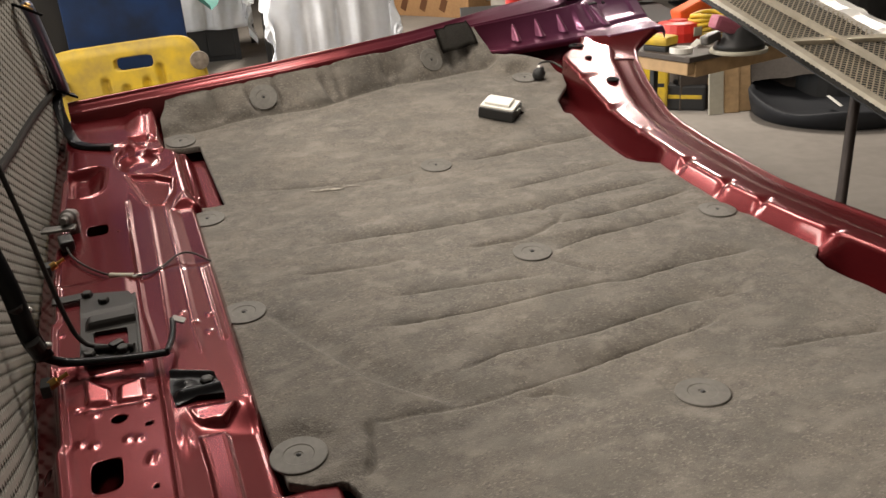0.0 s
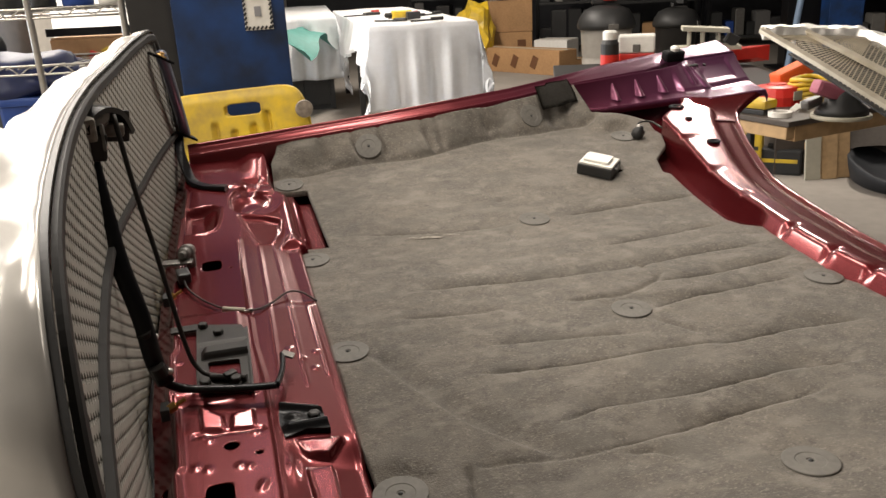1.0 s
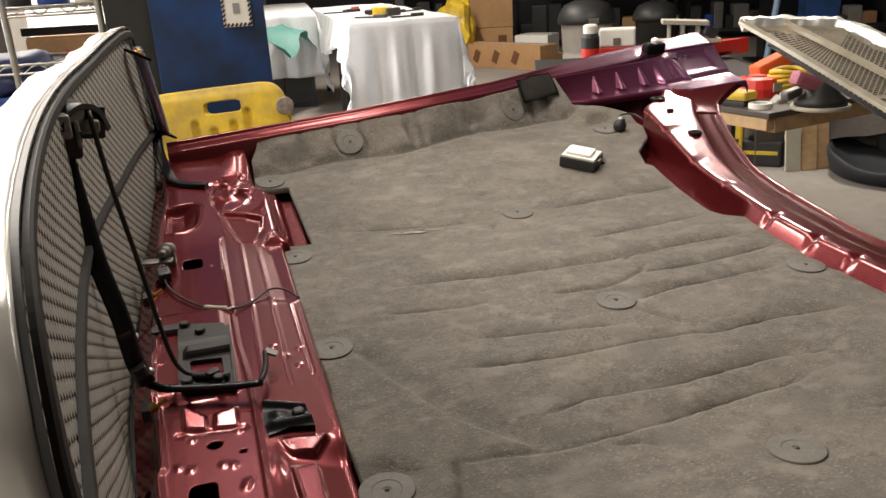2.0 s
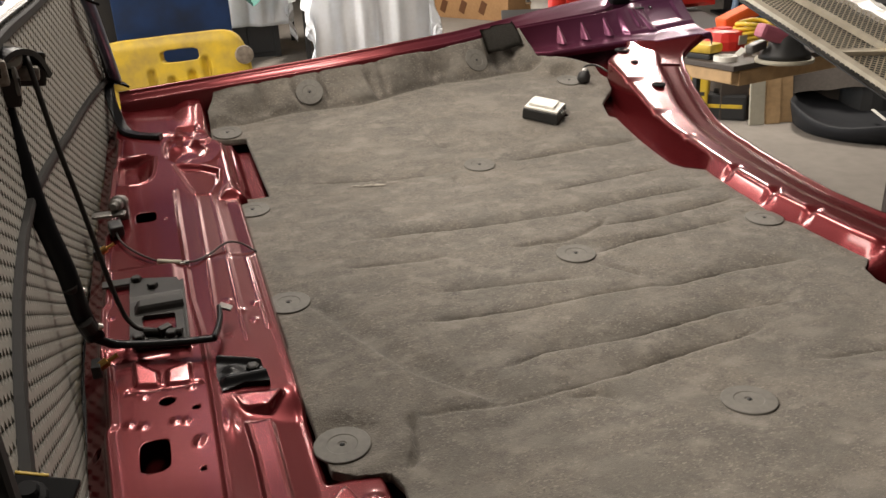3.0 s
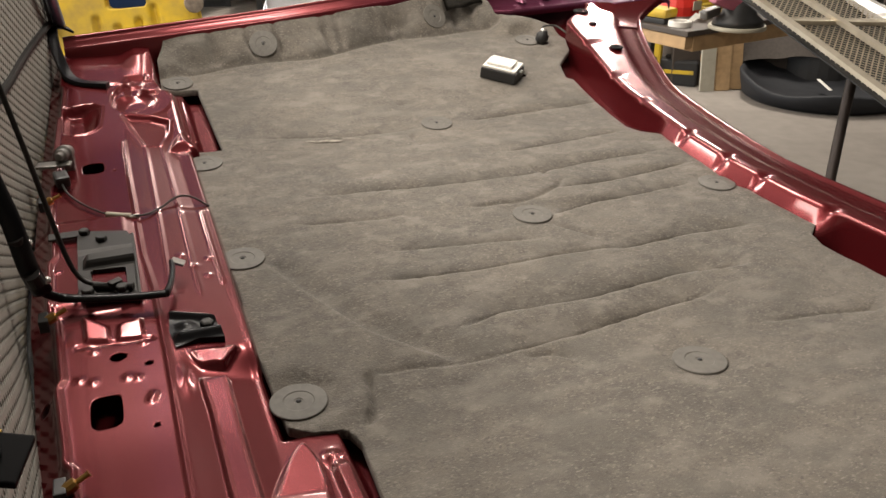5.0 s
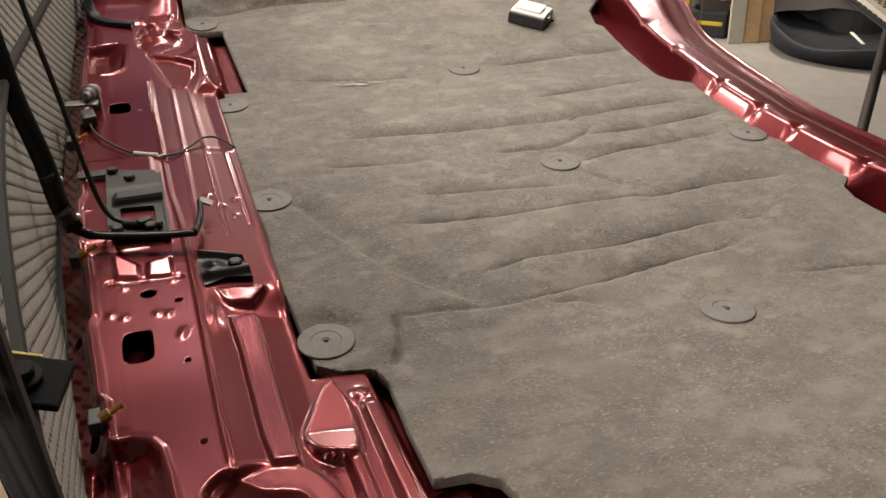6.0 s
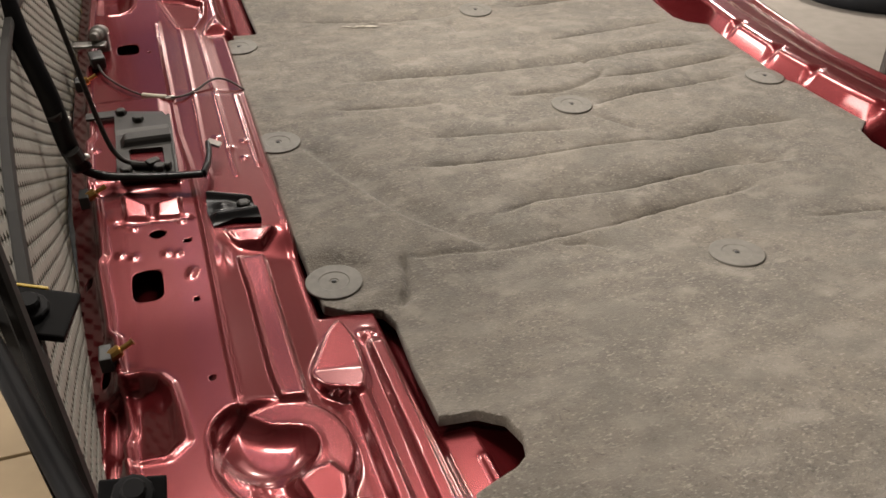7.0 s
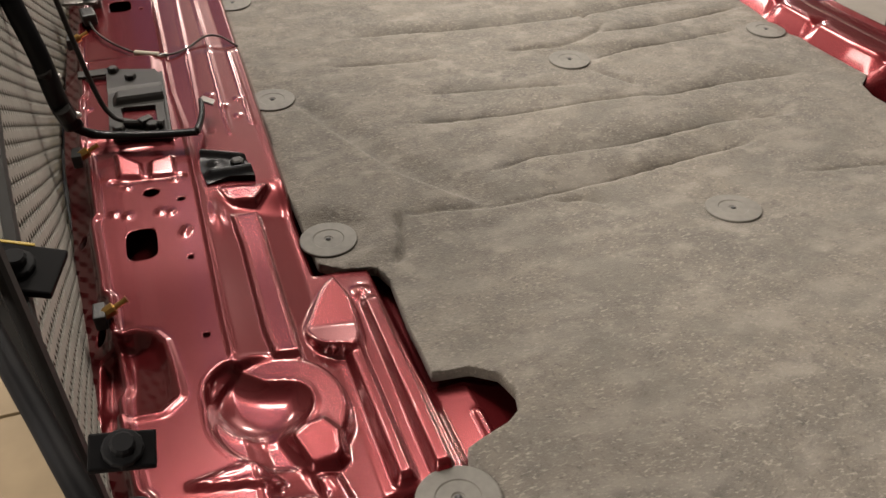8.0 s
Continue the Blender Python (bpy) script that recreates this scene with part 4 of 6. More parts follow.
# pressed mesh plate: slanting rows of small diamond holes
MESH_LOW = -0.05
ANG = radians(28)
P_ROW, P_COL, HOLE_A, HOLE_B = 0.0107, 0.0118, 0.0052, 0.0040
bm = bmesh.new()
found = {}


def net_vert(v, w, deep):
    key = (round(v * 1e5), round(w * 1e5), deep)
    if key not in found:
        found[key] = bm.verts.new((back(v, w) - (0.005 if deep else 0.0), v, w))
    return found[key]


ca, sa = math.cos(ANG), math.sin(ANG)
for r in range(-70, 70):
    for c in range(-110, 110):
        x0, y0 = (c + 0.5 * (r % 2)) * P_COL, r * P_ROW
        v, w = x0 * ca + y0 * sa, 0.12 - x0 * sa + y0 * ca
        if not (-0.515 < v < 0.65 and MESH_LOW < w < edge_top(v) - 0.008):
            continue

        def at_net(x, y, deep=False):
            return net_vert((x0 + x) * ca + (y0 + y) * sa, 0.12 - (x0 + x) * sa + (y0 + y) * ca, deep)

        hx, hy = P_COL / 2, P_ROW / 2
        outer = [at_net(-hx, -hy), at_net(0, -hy), at_net(hx, -hy), at_net(hx, 0), at_net(hx, hy), at_net(0, hy), at_net(-hx, hy), at_net(-hx, 0)]
        inner = [at_net(-HOLE_A, 0), at_net(0, -HOLE_B), at_net(HOLE_A, 0), at_net(0, HOLE_B)]
        low = [at_net(-HOLE_A, 0, True), at_net(0, -HOLE_B, True), at_net(HOLE_A, 0, True), at_net(0, HOLE_B, True)]
        o, n = outer, inner
        for q in ((o[0], o[1], n[1], n[0]), (o[1], o[2], n[2], n[1]), (o[2], o[3], n[2]), (o[3], o[4], n[2]), (o[4], o[5], n[3], n[2]), (o[5], o[6], n[0], n[3]), (o[6], o[7], n[0]), (o[7], o[0], n[0])):
            bm.faces.new(q)
        for a in range(4):
            bm.faces.new((inner[a], inner[(a + 1) % 4], low[(a + 1) % 4], low[a]))
net = part("grille_mesh", bm, MESH_GREY, grille, "taupe mesh plate with rows of diamond holes")
net["kind"] = "stuff"
# black sheet behind the mesh
rows = []
for k in range(45):
    v = -0.515 + 1.175 * k / 44
    top = max(edge_top(v) - 0.008, 0.0)
    rows.append([(back(v, w) - 0.013, v, w) for w in [-0.06 + (top + 0.06) * j / 6 for j in range(7)]])
strip_mesh("backing", rows, BLACK_PLASTIC, grille, "black sheet behind the mesh")
# curved middle bar and the frame bars
bm = bmesh.new()
sweep(bm, [Vector((back(v, mid_bar(v)) + 0.003, v, mid_bar(v))) for v in [k * 0.02 for k in range(-26, 32)]], [(-0.003, -0.0042), (0.002, -0.0042), (0.003, -0.0015), (0.003, 0.0015), (0.002, 0.0042), (-0.003, 0.0042)])
part("middle_bar", bm, FRAME_GREY, grille)
bm = bmesh.new()
sweep(bm, [Vector((back(q.x, q.y) + 0.004, q.x * 0.985, q.y - 0.010)) for q in spline([(a, b, 0) for a, b in EDGE], 6)], [(-0.0055, -0.002), (0.0055, -0.002), (0.0055, 0.001), (0.0035, 0.0025), (-0.0035, 0.0025), (-0.0055, 0.001)], up=(1, 0, 0))
part("back_frame", bm, FRAME_GREY, grille)
bm = bmesh.new()
sweep(bm, [Vector((back(v, 0.0) + 0.002, v, -0.05)) for v in [k * 0.03 for k in range(-19, 22)]], [(-0.01, -0.012), (0.004, -0.012), (0.004, 0.006), (-0.01, 0.006)])
part("lower_bar", bm, BLACK_PLASTIC, grille)
# chrome surround: a rolled shell that goes out and down from the upper edge
bm = bmesh.new()
rows = []
for q in spline([(a, b, 0) for a, b in EDGE], 10):
    if q.x > -0.525:
        rows.append(q)
shell = []
for k, q in enumerate(rows):
    t = (rows[min(k + 1, len(rows) - 1)] - rows[max(k - 1, 0)]).normalized()
    nv, nw = -t.y, t.x
    u0 = back(q.x, q.y)
    ripple = 0.006 * math.sin(q.x * 21.0) + 0.004 * math.sin(q.x * 47 + 1)
    ring = []
    size = float(np.interp(q.x, [-0.4, -0.15, 0.1, 0.5], [1.0, 0.8, 0.55, 0.4]))
    for du, out in ((-0.0005, -0.004), (-0.001, 0.000), (-0.003, 0.0025), (-0.008, 0.0025), (-0.018, 0.0015 + 0.3 * ripple), (-0.03, -0.001 + ripple), (-0.045, -0.005 + ripple), (-0.06, -0.012 + 0.5 * ripple), (-0.072, -0.026), (-0.08, -0.05), (-0.08, -0.075)):
        out += (0.008 * noise.noise(Vector((q.x * 20, du * 40, 3.0))) + 0.004 * noise.noise(Vector((q.x * 55, du * 90, 8.0)))) * min(1.0, -du * 60)
        du, out = du * size, out * size
        ring.append((u0 + du, q.x + nv * out, q.y + nw * out))
    shell.append(ring)
strip_mesh("chrome_surround", shell, CHROME, grille, "worn chrome outer surround")
# black cap strip on the inner edge
bm = bmesh.new()
sweep(bm, [Vector((back(q.x, q.y) + 0.001, q.x, q.y - 0.001)) for q in spline([(a, b, 0) for a, b in EDGE], 8)], [(-0.001, -0.002), (0.001, -0.002), (0.001, 0.0015), (-0.001, 0.0015)], up=(1, 0, 0))
part("edge_seal", bm, BLACK_PLASTIC, grille)

# ---- struts at both ends of the grille ----
def strut(name, points, r, tabs, label):
    ob = thing(name, label, "strut", H)
    tube("bar", points, r, MATT_BLACK if points[0][1] < 0 else material("blued_steel", (0.16, 0.18, 0.25), 0.3, 0.6, grain=0.3, scale=60), ob, up=(1, 0, 0))
    for m, size, bolt in tabs:
        tab = boxed("tab", size, m, MATT_BLACK, ob, bevel=0.001)
        bm = bmesh.new()
        lathe(bm, [(0.0082, -0.002), (0.0082, 0.002), (0.0075, 0.0026), (0.005, 0.0028), (0.005, 0.006), (0.004, 0.007)], m @ pose(0, 0, size[2] / 2), n=12)
        part("bolt", bm, bolt, tab, "bolt and washer", smooth=False)
    return ob


strut("far_strut", [(-0.062, 0.505, 0.262), (-0.058, 0.53, 0.23), (-0.053, 0.58, 0.165), (-0.05, 0.632, 0.108)], 0.0085,
      [(pose(-0.063, 0.505, 0.256, 0, 30, 20), (0.035, 0.03, 0.004), BRASS), (pose(-0.05, 0.632, 0.106, 0, 30, 15), (0.035, 0.03, 0.004), BRASS)], "blued steel strut with brass bolts beside the grille")
near = strut("near_strut", [(-0.062, -0.514, 0.218), (-0.051, -0.541, 0.215), (-0.039, -0.574, 0.214), (-0.029, -0.6, 0.211), (-0.02, -0.624, 0.211), (-0.013, -0.642, 0.208), (0.0, -0.676, 0.204), (0.012, -0.70, 0.19), (0.014, -0.705, 0.05)], 0.0041,
      [(pose(-0.052, -0.478, 0.182, 8, 12, -15), (0.036, 0.026, 0.004), RUBBER), (pose(-0.020, -0.556, 0.140, 16, 12, -2), (0.026, 0.016, 0.004), RUBBER)], "black steel strut with bolted tabs beside the grille")
boxed("painted_edge", (0.02, 0.0016, 0.0046), pose(-0.052, -0.478, 0.182, 8, 12, -15) @ pose(-0.006, 0.0134, 0), YELLOW, near, "chipped yellow paint edge", 0.0004)
lug = thing("rubber_bump_stop", "black rubber bump stop on the hood edge", "bump stop", H @ pose(-0.026, -0.556, 0.01))
bm = bmesh.new()
lathe(bm, [(0.016, -0.012), (0.018, 0.0), (0.017, 0.05), (0.012, 0.085), (0.008, 0.09)], n=20)
part("body", bm, RUBBER, lug, smooth=True)

# bent black strap lying in the far corner
strap = thing("corner_bracket", "bent black steel bracket at the hood corner", "bracket", H)
bm = bmesh.new()
sweep(bm, spline([(-0.062, 0.64, 0.112), (-0.062, 0.6, 0.09), (-0.056, 0.565, 0.07), (-0.046, 0.53, 0.052), (-0.03, 0.512, 0.047), (-0.012, 0.503, 0.046), (0.006, 0.495, 0.046)], 6), [(-0.0065, -0.0045), (0.0065, -0.0045), (0.008, 0.0), (0.0065, 0.0045), (-0.0065, 0.0045), (-0.008, 0.0)])
part("strap", bm, BLACK, strap)

# ---- latch hardware at the middle of the front edge ----
lever = thing("latch_lever", "black bent release lever of the hood latch", "lever", H)
tube("bar", [(-0.104, -0.036, 0.279), (-0.097, -0.055, 0.225), (-0.088, -0.08, 0.165), (-0.076, -0.10, 0.115), (-0.071, -0.108, 0.075), (-0.066, -0.098, 0.045)], 0.0045, BLACK, lever, up=(1, 0.2, 0), flat=1.9)
tube("foot", [(-0.068, -0.103, 0.055), (-0.066, -0.098, 0.045), (-0.052, -0.092, 0.032), (-0.02, -0.1, 0.03), (0.012, -0.108, 0.03), (0.034, -0.113, 0.031)], 0.0034, BLACK, lever, up=(1, 0.2, 0), flat=1.3)
for q in ((-0.068, -0.095, 0.092), (-0.060, -0.102, 0.058)):
    bm = bmesh.new()
    bmesh.ops.create_icosphere(bm, subdivisions=2, radius=0.0035, matrix=pose(*q))
    part("rivet", bm, CHROME, lever, "bright steel rivet", smooth=True)
tube("finger", [(0.034, -0.113, 0.031), (0.039, -0.096, 0.03), (0.043, -0.074, 0.03), (0.044, -0.054, 0.03)], 0.0028, BLACK, lever, flat=1.5)
boxed("finger_pad", (0.013, 0.009, 0.003), pose(0.050, -0.055, 0.030, 0, 20, -20), GREY_METAL, lever, "bare grey finger pad", 0.001)
for q in ((-0.0745, -0.103, 0.098), (-0.068, -0.112, 0.066)):
    bm = bmesh.new()
    lathe(bm, [(0.0068, -0.006), (0.0068, 0.006)], pose(*q, 15, -12, 0), n=16)
    part("pivot_sleeve", bm, DARK_METAL, lever, "bright steel pivot sleeve", smooth=False)

head = thing("latch_bracket", "grimy steel latch bracket on the grille top", "bracket", H)
bm = bmesh.new()
sweep(bm, spline([(-0.106, -0.062, 0.262), (-0.1, -0.054, 0.284), (-0.088, -0.036, 0.292), (-0.077, -0.014, 0.284), (-0.072, 0.004, 0.262)], 6), [(-0.009, -0.0025), (0.009, -0.0025), (0.009, 0.0025), (-0.009, 0.0025)], up=(0.3, 0.2, 1))
part("plate", bm, BLACK, head)
bm = bmesh.new()
lathe(bm, [(0.011, -0.005), (0.011, 0.005), (0.006, 0.006), (0.006, 0.01)], pose(-0.09, -0.03, 0.285, 60, 20, 0), n=18)
part("roller", bm, CHROME, head, "bright steel roller", smooth=False)
boxed("side_plate", (0.05, 0.006, 0.03), pose(-0.09, -0.012, 0.272, 0, 10, 20), DARK_METAL, head)
boxed("foot", (0.03, 0.02, 0.025), pose(-0.1, -0.045, 0.262, 0, 10, 20), DARK_METAL, head)

GRIME = material("grimy_pale_steel", (0.42, 0.39, 0.34), 0.55, 0.2, grain=0.7, scale=90, stain=0.6, stain_scale=30, dark=(0.1, 0.09, 0.075), bump=0.4)
boxed("grimy_plate", (0.024, 0.012, 0.012), pose(-0.082, -0.023, 0.27, 0, 8, 12), GRIME, head, "grimy pale tab")
boxed("grimy_plate", (0.012, 0.018, 0.022), pose(-0.096, -0.05, 0.279, 10, 0, 15), GRIME, head, "grimy pale block")
boxed("grimy_plate", (0.004, 0.018, 0.024), pose(-0.086, -0.042, 0.268, -10, 0, 5), GREY_METAL, head, "grimy grey plate")
tube_rod = thing("release_rod", "thin dark steel release rod reaching down to the latch", "rod", H)
tube("rod", [(-0.076, -0.03, 0.285), (-0.068, -0.045, 0.22), (-0.058, -0.054, 0.153), (-0.046, -0.06, 0.06), (-0.036, -0.066, 0.034), (-0.02, -0.075, 0.03), (-0.004, -0.082, 0.03)], 0.0024, DARK_METAL, tube_rod, up=(1, 0.2, 0))

latch = thing("hood_latch", "grey steel hood latch plate bolted to the front beam", "latch", H)
verts, faces = sheet([(-0.041, 0.048), (0.006, 0.034), (0.011, 0.02), (0.011, -0.045), (0.012, -0.096), (-0.036, -0.092), (-0.041, -0.08), (-0.041, -0.037)], [[(-0.03, -0.037), (0.002, -0.041), (0.002, -0.078), (-0.027, -0.076)]], 0.0022,
                     lambda u, v: 0.0265 + 0.0075 * smoothstep(v, -0.036, -0.030) * (1 - smoothstep(v, -0.017, -0.012)) * smoothstep(u, -0.037, -0.031) - 0.003 * np.exp(-((v + 0.008) / 0.0025) ** 2) * smoothstep(u, -0.034, -0.03) + 0.002 * smoothstep(v, -0.004, 0.004), 0.005)
from_data("plate", verts, faces, DARK_METAL, latch, smooth=False)
for du, dv in ((-0.018, 0.019), (-0.032, -0.085), (-0.003, -0.088), (-0.034, 0.04)):
    bm = bmesh.new()
    lathe(bm, [(0.0075, 0.0), (0.0075, 0.0015), (0.0055, 0.0018), (0.0055, 0.006), (0.0045, 0.007)], pose(du, dv, 0.0265), n=6)
    part("bolt", bm, DARK_METAL, latch)
bm = bmesh.new()
block(bm, 0.03, 0.014, 0.003, pose(-0.054, 0.045, 0.0265), 0.001)
part("ear", bm, DARK_METAL, latch)
bm = bmesh.new()
block(bm, 0.003, 0.125, 0.012, pose(0.0115, -0.034, 0.022, 0, 0, 0), 0.001)
part("side_flange", bm, DARK_METAL, latch)
bm = bmesh.new()
lathe(bm, [(0.0035, -0.02), (0.0035, 0.016)], pose(-0.008, -0.082, 0.03, 90, 0, 70), n=10)
block(bm, 0.012, 0.008, 0.008, pose(-0.008, -0.08, 0.031, 0, 0, 30), 0.001)
part("rod_clevis", bm, DARK_METAL, latch)

catch = thing("safety_catch", "black folded steel safety catch on the beam", "catch", H)
verts, faces = sheet([(0.033, -0.13), (0.043, -0.126), (0.053, -0.13), (0.071, -0.149), (0.075, -0.178), (0.054, -0.175), (0.034, -0.18), (0.031, -0.155)], [], 0.0016,
                     lambda u, v: 0.017 + 0.005 * np.exp(-((v + 0.137 + 0.5 * (u - 0.05)) / 0.005) ** 2) + 0.006 * np.exp(-((v + 0.168) / 0.006) ** 2) * smoothstep(u, 0.032, 0.04) + 0.004 * np.exp(-(((u - 0.045) / 0.006) ** 2 + ((v + 0.152) / 0.006) ** 2)), 0.007)
from_data("plate", verts, faces, BLACK, catch, smooth=False)
bm = bmesh.new()
lathe(bm, [(0.006, 0.0), (0.006, 0.004), (0.004, 0.005)], pose(0.063, -0.155, 0.017), n=6)
part("bolt", bm, DARK_METAL, catch)

# ---- hood switch with its wire ----
switch = thing("hood_switch", "grey cylindrical hood switch on a small bracket", "switch", H)
bm = bmesh.new()
lathe(bm, [(0.008, 0.0), (0.008, 0.012), (0.0105, 0.013), (0.0105, 0.022), (0.008, 0.024), (0.0075, 0.034), (0.005, 0.036), (0.004, 0.044)], pose(-0.05, 0.27, 0.034, 78, 0, -12), n=18)
part("barrel", bm, GREY_METAL, switch, smooth=False)
boxed("bracket", (0.04, 0.018, 0.003), pose(-0.066, 0.235, 0.032, 0, 0, -8), GREY_METAL, switch)
boxed("mount", (0.012, 0.03, 0.022), pose(-0.05, 0.262, 0.024), GREY_METAL, switch)
boxed("connector", (0.016, 0.026, 0.014), pose(-0.058, 0.2, 0.026, 0, 0, 10), BLACK_PLASTIC, switch, "black wire connector")
wire = thing("switch_wire", "thin grey wire with a taped splice on the beam", "wire", H)
tube("cable", [(-0.06, 0.2, 0.027), (-0.052, 0.165, 0.022), (-0.035, 0.13, 0.0205), (-0.012, 0.1, 0.0195), (0.01, 0.088, 0.0195), (0.028, 0.088, 0.018), (0.045, 0.108, 0.0145), (0.066, 0.132, 0.0145), (0.082, 0.125, 0.0145), (0.098, 0.108, 0.008)], 0.0013, DARK_METAL, wire)
tube("splice", [(-0.012, 0.1, 0.019), (0.0, 0.092, 0.0195), (0.012, 0.0875, 0.019)], 0.0034, BEIGE, wire, "pale taped splice")
boxed("terminal", (0.01, 0.004, 0.004), pose(0.016, 0.087, 0.018, 0, 0, 10), WHITE_PLASTIC, wire, bevel=0.0005)

# small brass studs along the lip
for q in ((-0.046, -0.336, 0.03), (-0.062, -0.12, 0.03), (-0.07, 0.13, 0.03)):
    stud = thing("lip_stud", "small brass stud clip on the hood lip", "clip", H @ pose(*q), "lip studs")
    bm = bmesh.new()
    lathe(bm, [(0.0045, -0.004), (0.0045, 0.004), (0.002, 0.005), (0.002, 0.013), (0.003, 0.014)], pose(0, 0, 0, 0, 70, 15), n=10)
    part("pin", bm, BRASS, stud)
    boxed("seat", (0.008, 0.016, 0.012), pose(-0.006, 0, -0.003), BLACK_PLASTIC, stud, bevel=0.001)

# ---- white lidded box and a hanging bulb holder at the pad's far corner ----
box = thing("plastic_box", "small black box with a white lid lying on the felt pad", "box", lying(0.628, 0.437, 0.001, 47))
boxed("body", (0.05, 0.062, 0.018), pose(0, 0, 0.009), BLACK_PLASTIC, box, bevel=0.002)
lid = boxed("lid", (0.046, 0.058, 0.004), pose(0, 0, 0.02), WHITE_PLASTIC, box, "off-white lid", 0.0015)
boxed("raised_panel", (0.034, 0.044, 0.005), pose(0, 0.002, 0.0045 + 0.02), WHITE_PLASTIC, box, "off-white raised panel", 0.002)
boxed("tab", (0.016, 0.004, 0.004), pose(0.0, -0.032, 0.014), GREY_METAL, box, bevel=0.0008)
holder = thing("bulb_socket", "small black bulb socket with its wire loop", "socket", lying(0.765, 0.56, 0.003))
bm = bmesh.new()
lathe(bm, [(0.009, 0.0), (0.012, 0.004), (0.012, 0.014), (0.008, 0.018), (0.006, 0.024)], pose(0, 0, 0, 15, 10, 0), n=16)
part("body", bm, BLACK_PLASTIC, holder, smooth=True)
bm = bmesh.new()
bmesh.ops.create_icosphere(bm, subdivisions=2, radius=0.005, matrix=pose(0.002, -0.004, 0.022))
part("bulb", bm, CHROME, holder, "shiny bulb", smooth=True)
tube("wire", [(0.0, 0.0, 0.012), (0.015, 0.02, 0.02), (0.04, 0.02, 0.018), (0.05, -0.005, 0.012)], 0.0018, BLACK_PLASTIC, holder)

# ---- trestles under the hood ----
for vx in (-0.3, 0.35):
    tr = thing("trestle", "wooden trestle carrying the hood", "trestle", pose(0, 0, 0), "trestles")
    a, b = H @ Vector((0.12, vx, -0.062)), H @ Vector((0.72, vx, -0.062))
    zt = min(a.z, b.z)
    for p in ((a, b),):
        mid = (p[0] + p[1]) / 2
        ang = math.degrees(math.atan2(p[1].y - p[0].y, p[1].x - p[0].x))
        boxed("beam", ((p[1] - p[0]).length, 0.05, 0.07), pose(mid.x, mid.y, mid.z - 0.005, 0, 0, ang), WOOD, tr)
        for s in (-1, 1):
            for k in (-1, 1):
                base = pose(mid.x, mid.y, 0, 0, 0, ang)
                boxed("leg", (0.04, 0.04, mid.z - 0.03), base @ pose(s * 0.25, k * 0.09, (mid.z - 0.03) / 2, -k * 8, 0, 0), WOOD, tr)
# ---- behind the hood, far side ----
post = thing("lift_post", "scuffed blue steel post of a car lift", "lift post", pose(-1.03, 2.60, 0, 0, 0, 20))
boxed("column", (0.335, 0.28, 3.7), pose(0, 0, 1.85), BLUE, post)
boxed("rear_channel", (0.13, 0.3, 3.7), pose(-0.235, 0.06, 1.85), material("grey_lift_channel", (0.03, 0.029, 0.028), 0.5, 0.3, grain=0.4, scale=12), post, "dark grey inner channel")
plate = boxed("warning_plate", (0.085, 0.004, 0.16), pose(0.085, -0.142, 1.235), WHITE_PLASTIC, post, "white warning plate with a striped border", 0.001)
for k in range(12):
    boxed("stripe", (0.006, 0.002, 0.012), pose(0.046, -0.1455, 1.163 + 0.0135 * k, 0, 35, 0), BLACK_PLASTIC, post, bevel=0)
    boxed("stripe", (0.006, 0.002, 0.012), pose(0.124, -0.1455, 1.163 + 0.0135 * k, 0, 35, 0), BLACK_PLASTIC, post, bevel=0)
for k in range(6):
    boxed("stripe", (0.006, 0.002, 0.012), pose(0.055 + 0.0125 * k, -0.1455, 1.161, 0, 35, 0), BLACK_PLASTIC, post, bevel=0)
boxed("print_bar", (0.02, 0.002, 0.03), pose(0.085, -0.1455, 1.21), LABEL_GREY, post, bevel=0)
boxed("print_bar", (0.04, 0.002, 0.006), pose(0.085, -0.1455, 1.25), LABEL_GREY, post, bevel=0)

CASTER = material("worn_caster", (0.3, 0.25, 0.2), 0.6, grain=0.5, scale=90, stain=0.5, stain_scale=40, dark=(0.1, 0.08, 0.06))
creeper = thing("mechanic_creeper", "scuffed yellow plastic mechanic's creeper leaning upright on the post", "creeper", pose(-0.885, 2.08, -0.048) @ pose(0, 0.16, 0, 0, 0, 4) @ pose(0, 0, 0, -4, -4, 0))
pad_plan = loop_poly(0.012, 0.54, 0.225, 0.51, 9.0, 56)
slots = [loop_poly(0.045, 0.992, 0.055, 0.018, 5.0)] + [loop_poly(x + 0.04, z + 0.035, 0.009, 0.034, 4.0, 14) for x, z in ((-0.085, 0.89), (-0.03, 0.865), (0.03, 0.878), (0.075, 0.91), (-0.06, 0.7), (0.0, 0.7), (0.06, 0.7))]
verts, faces = sheet(pad_plan, slots[:1], 0.006, lambda u, v: 0.012 - 0.016 * (sum(smoothstep(signed(u, v, q)[0], -0.004, 0.004) for q in slots[1:])) - 0.006 * smoothstep(-signed(u, v, pad_plan)[0], -0.03, 0.0), 0.03)
verts = [(x, -z, y) for x, y, z in verts]
from_data("board", verts, faces, DIRTY_YELLOW, creeper)
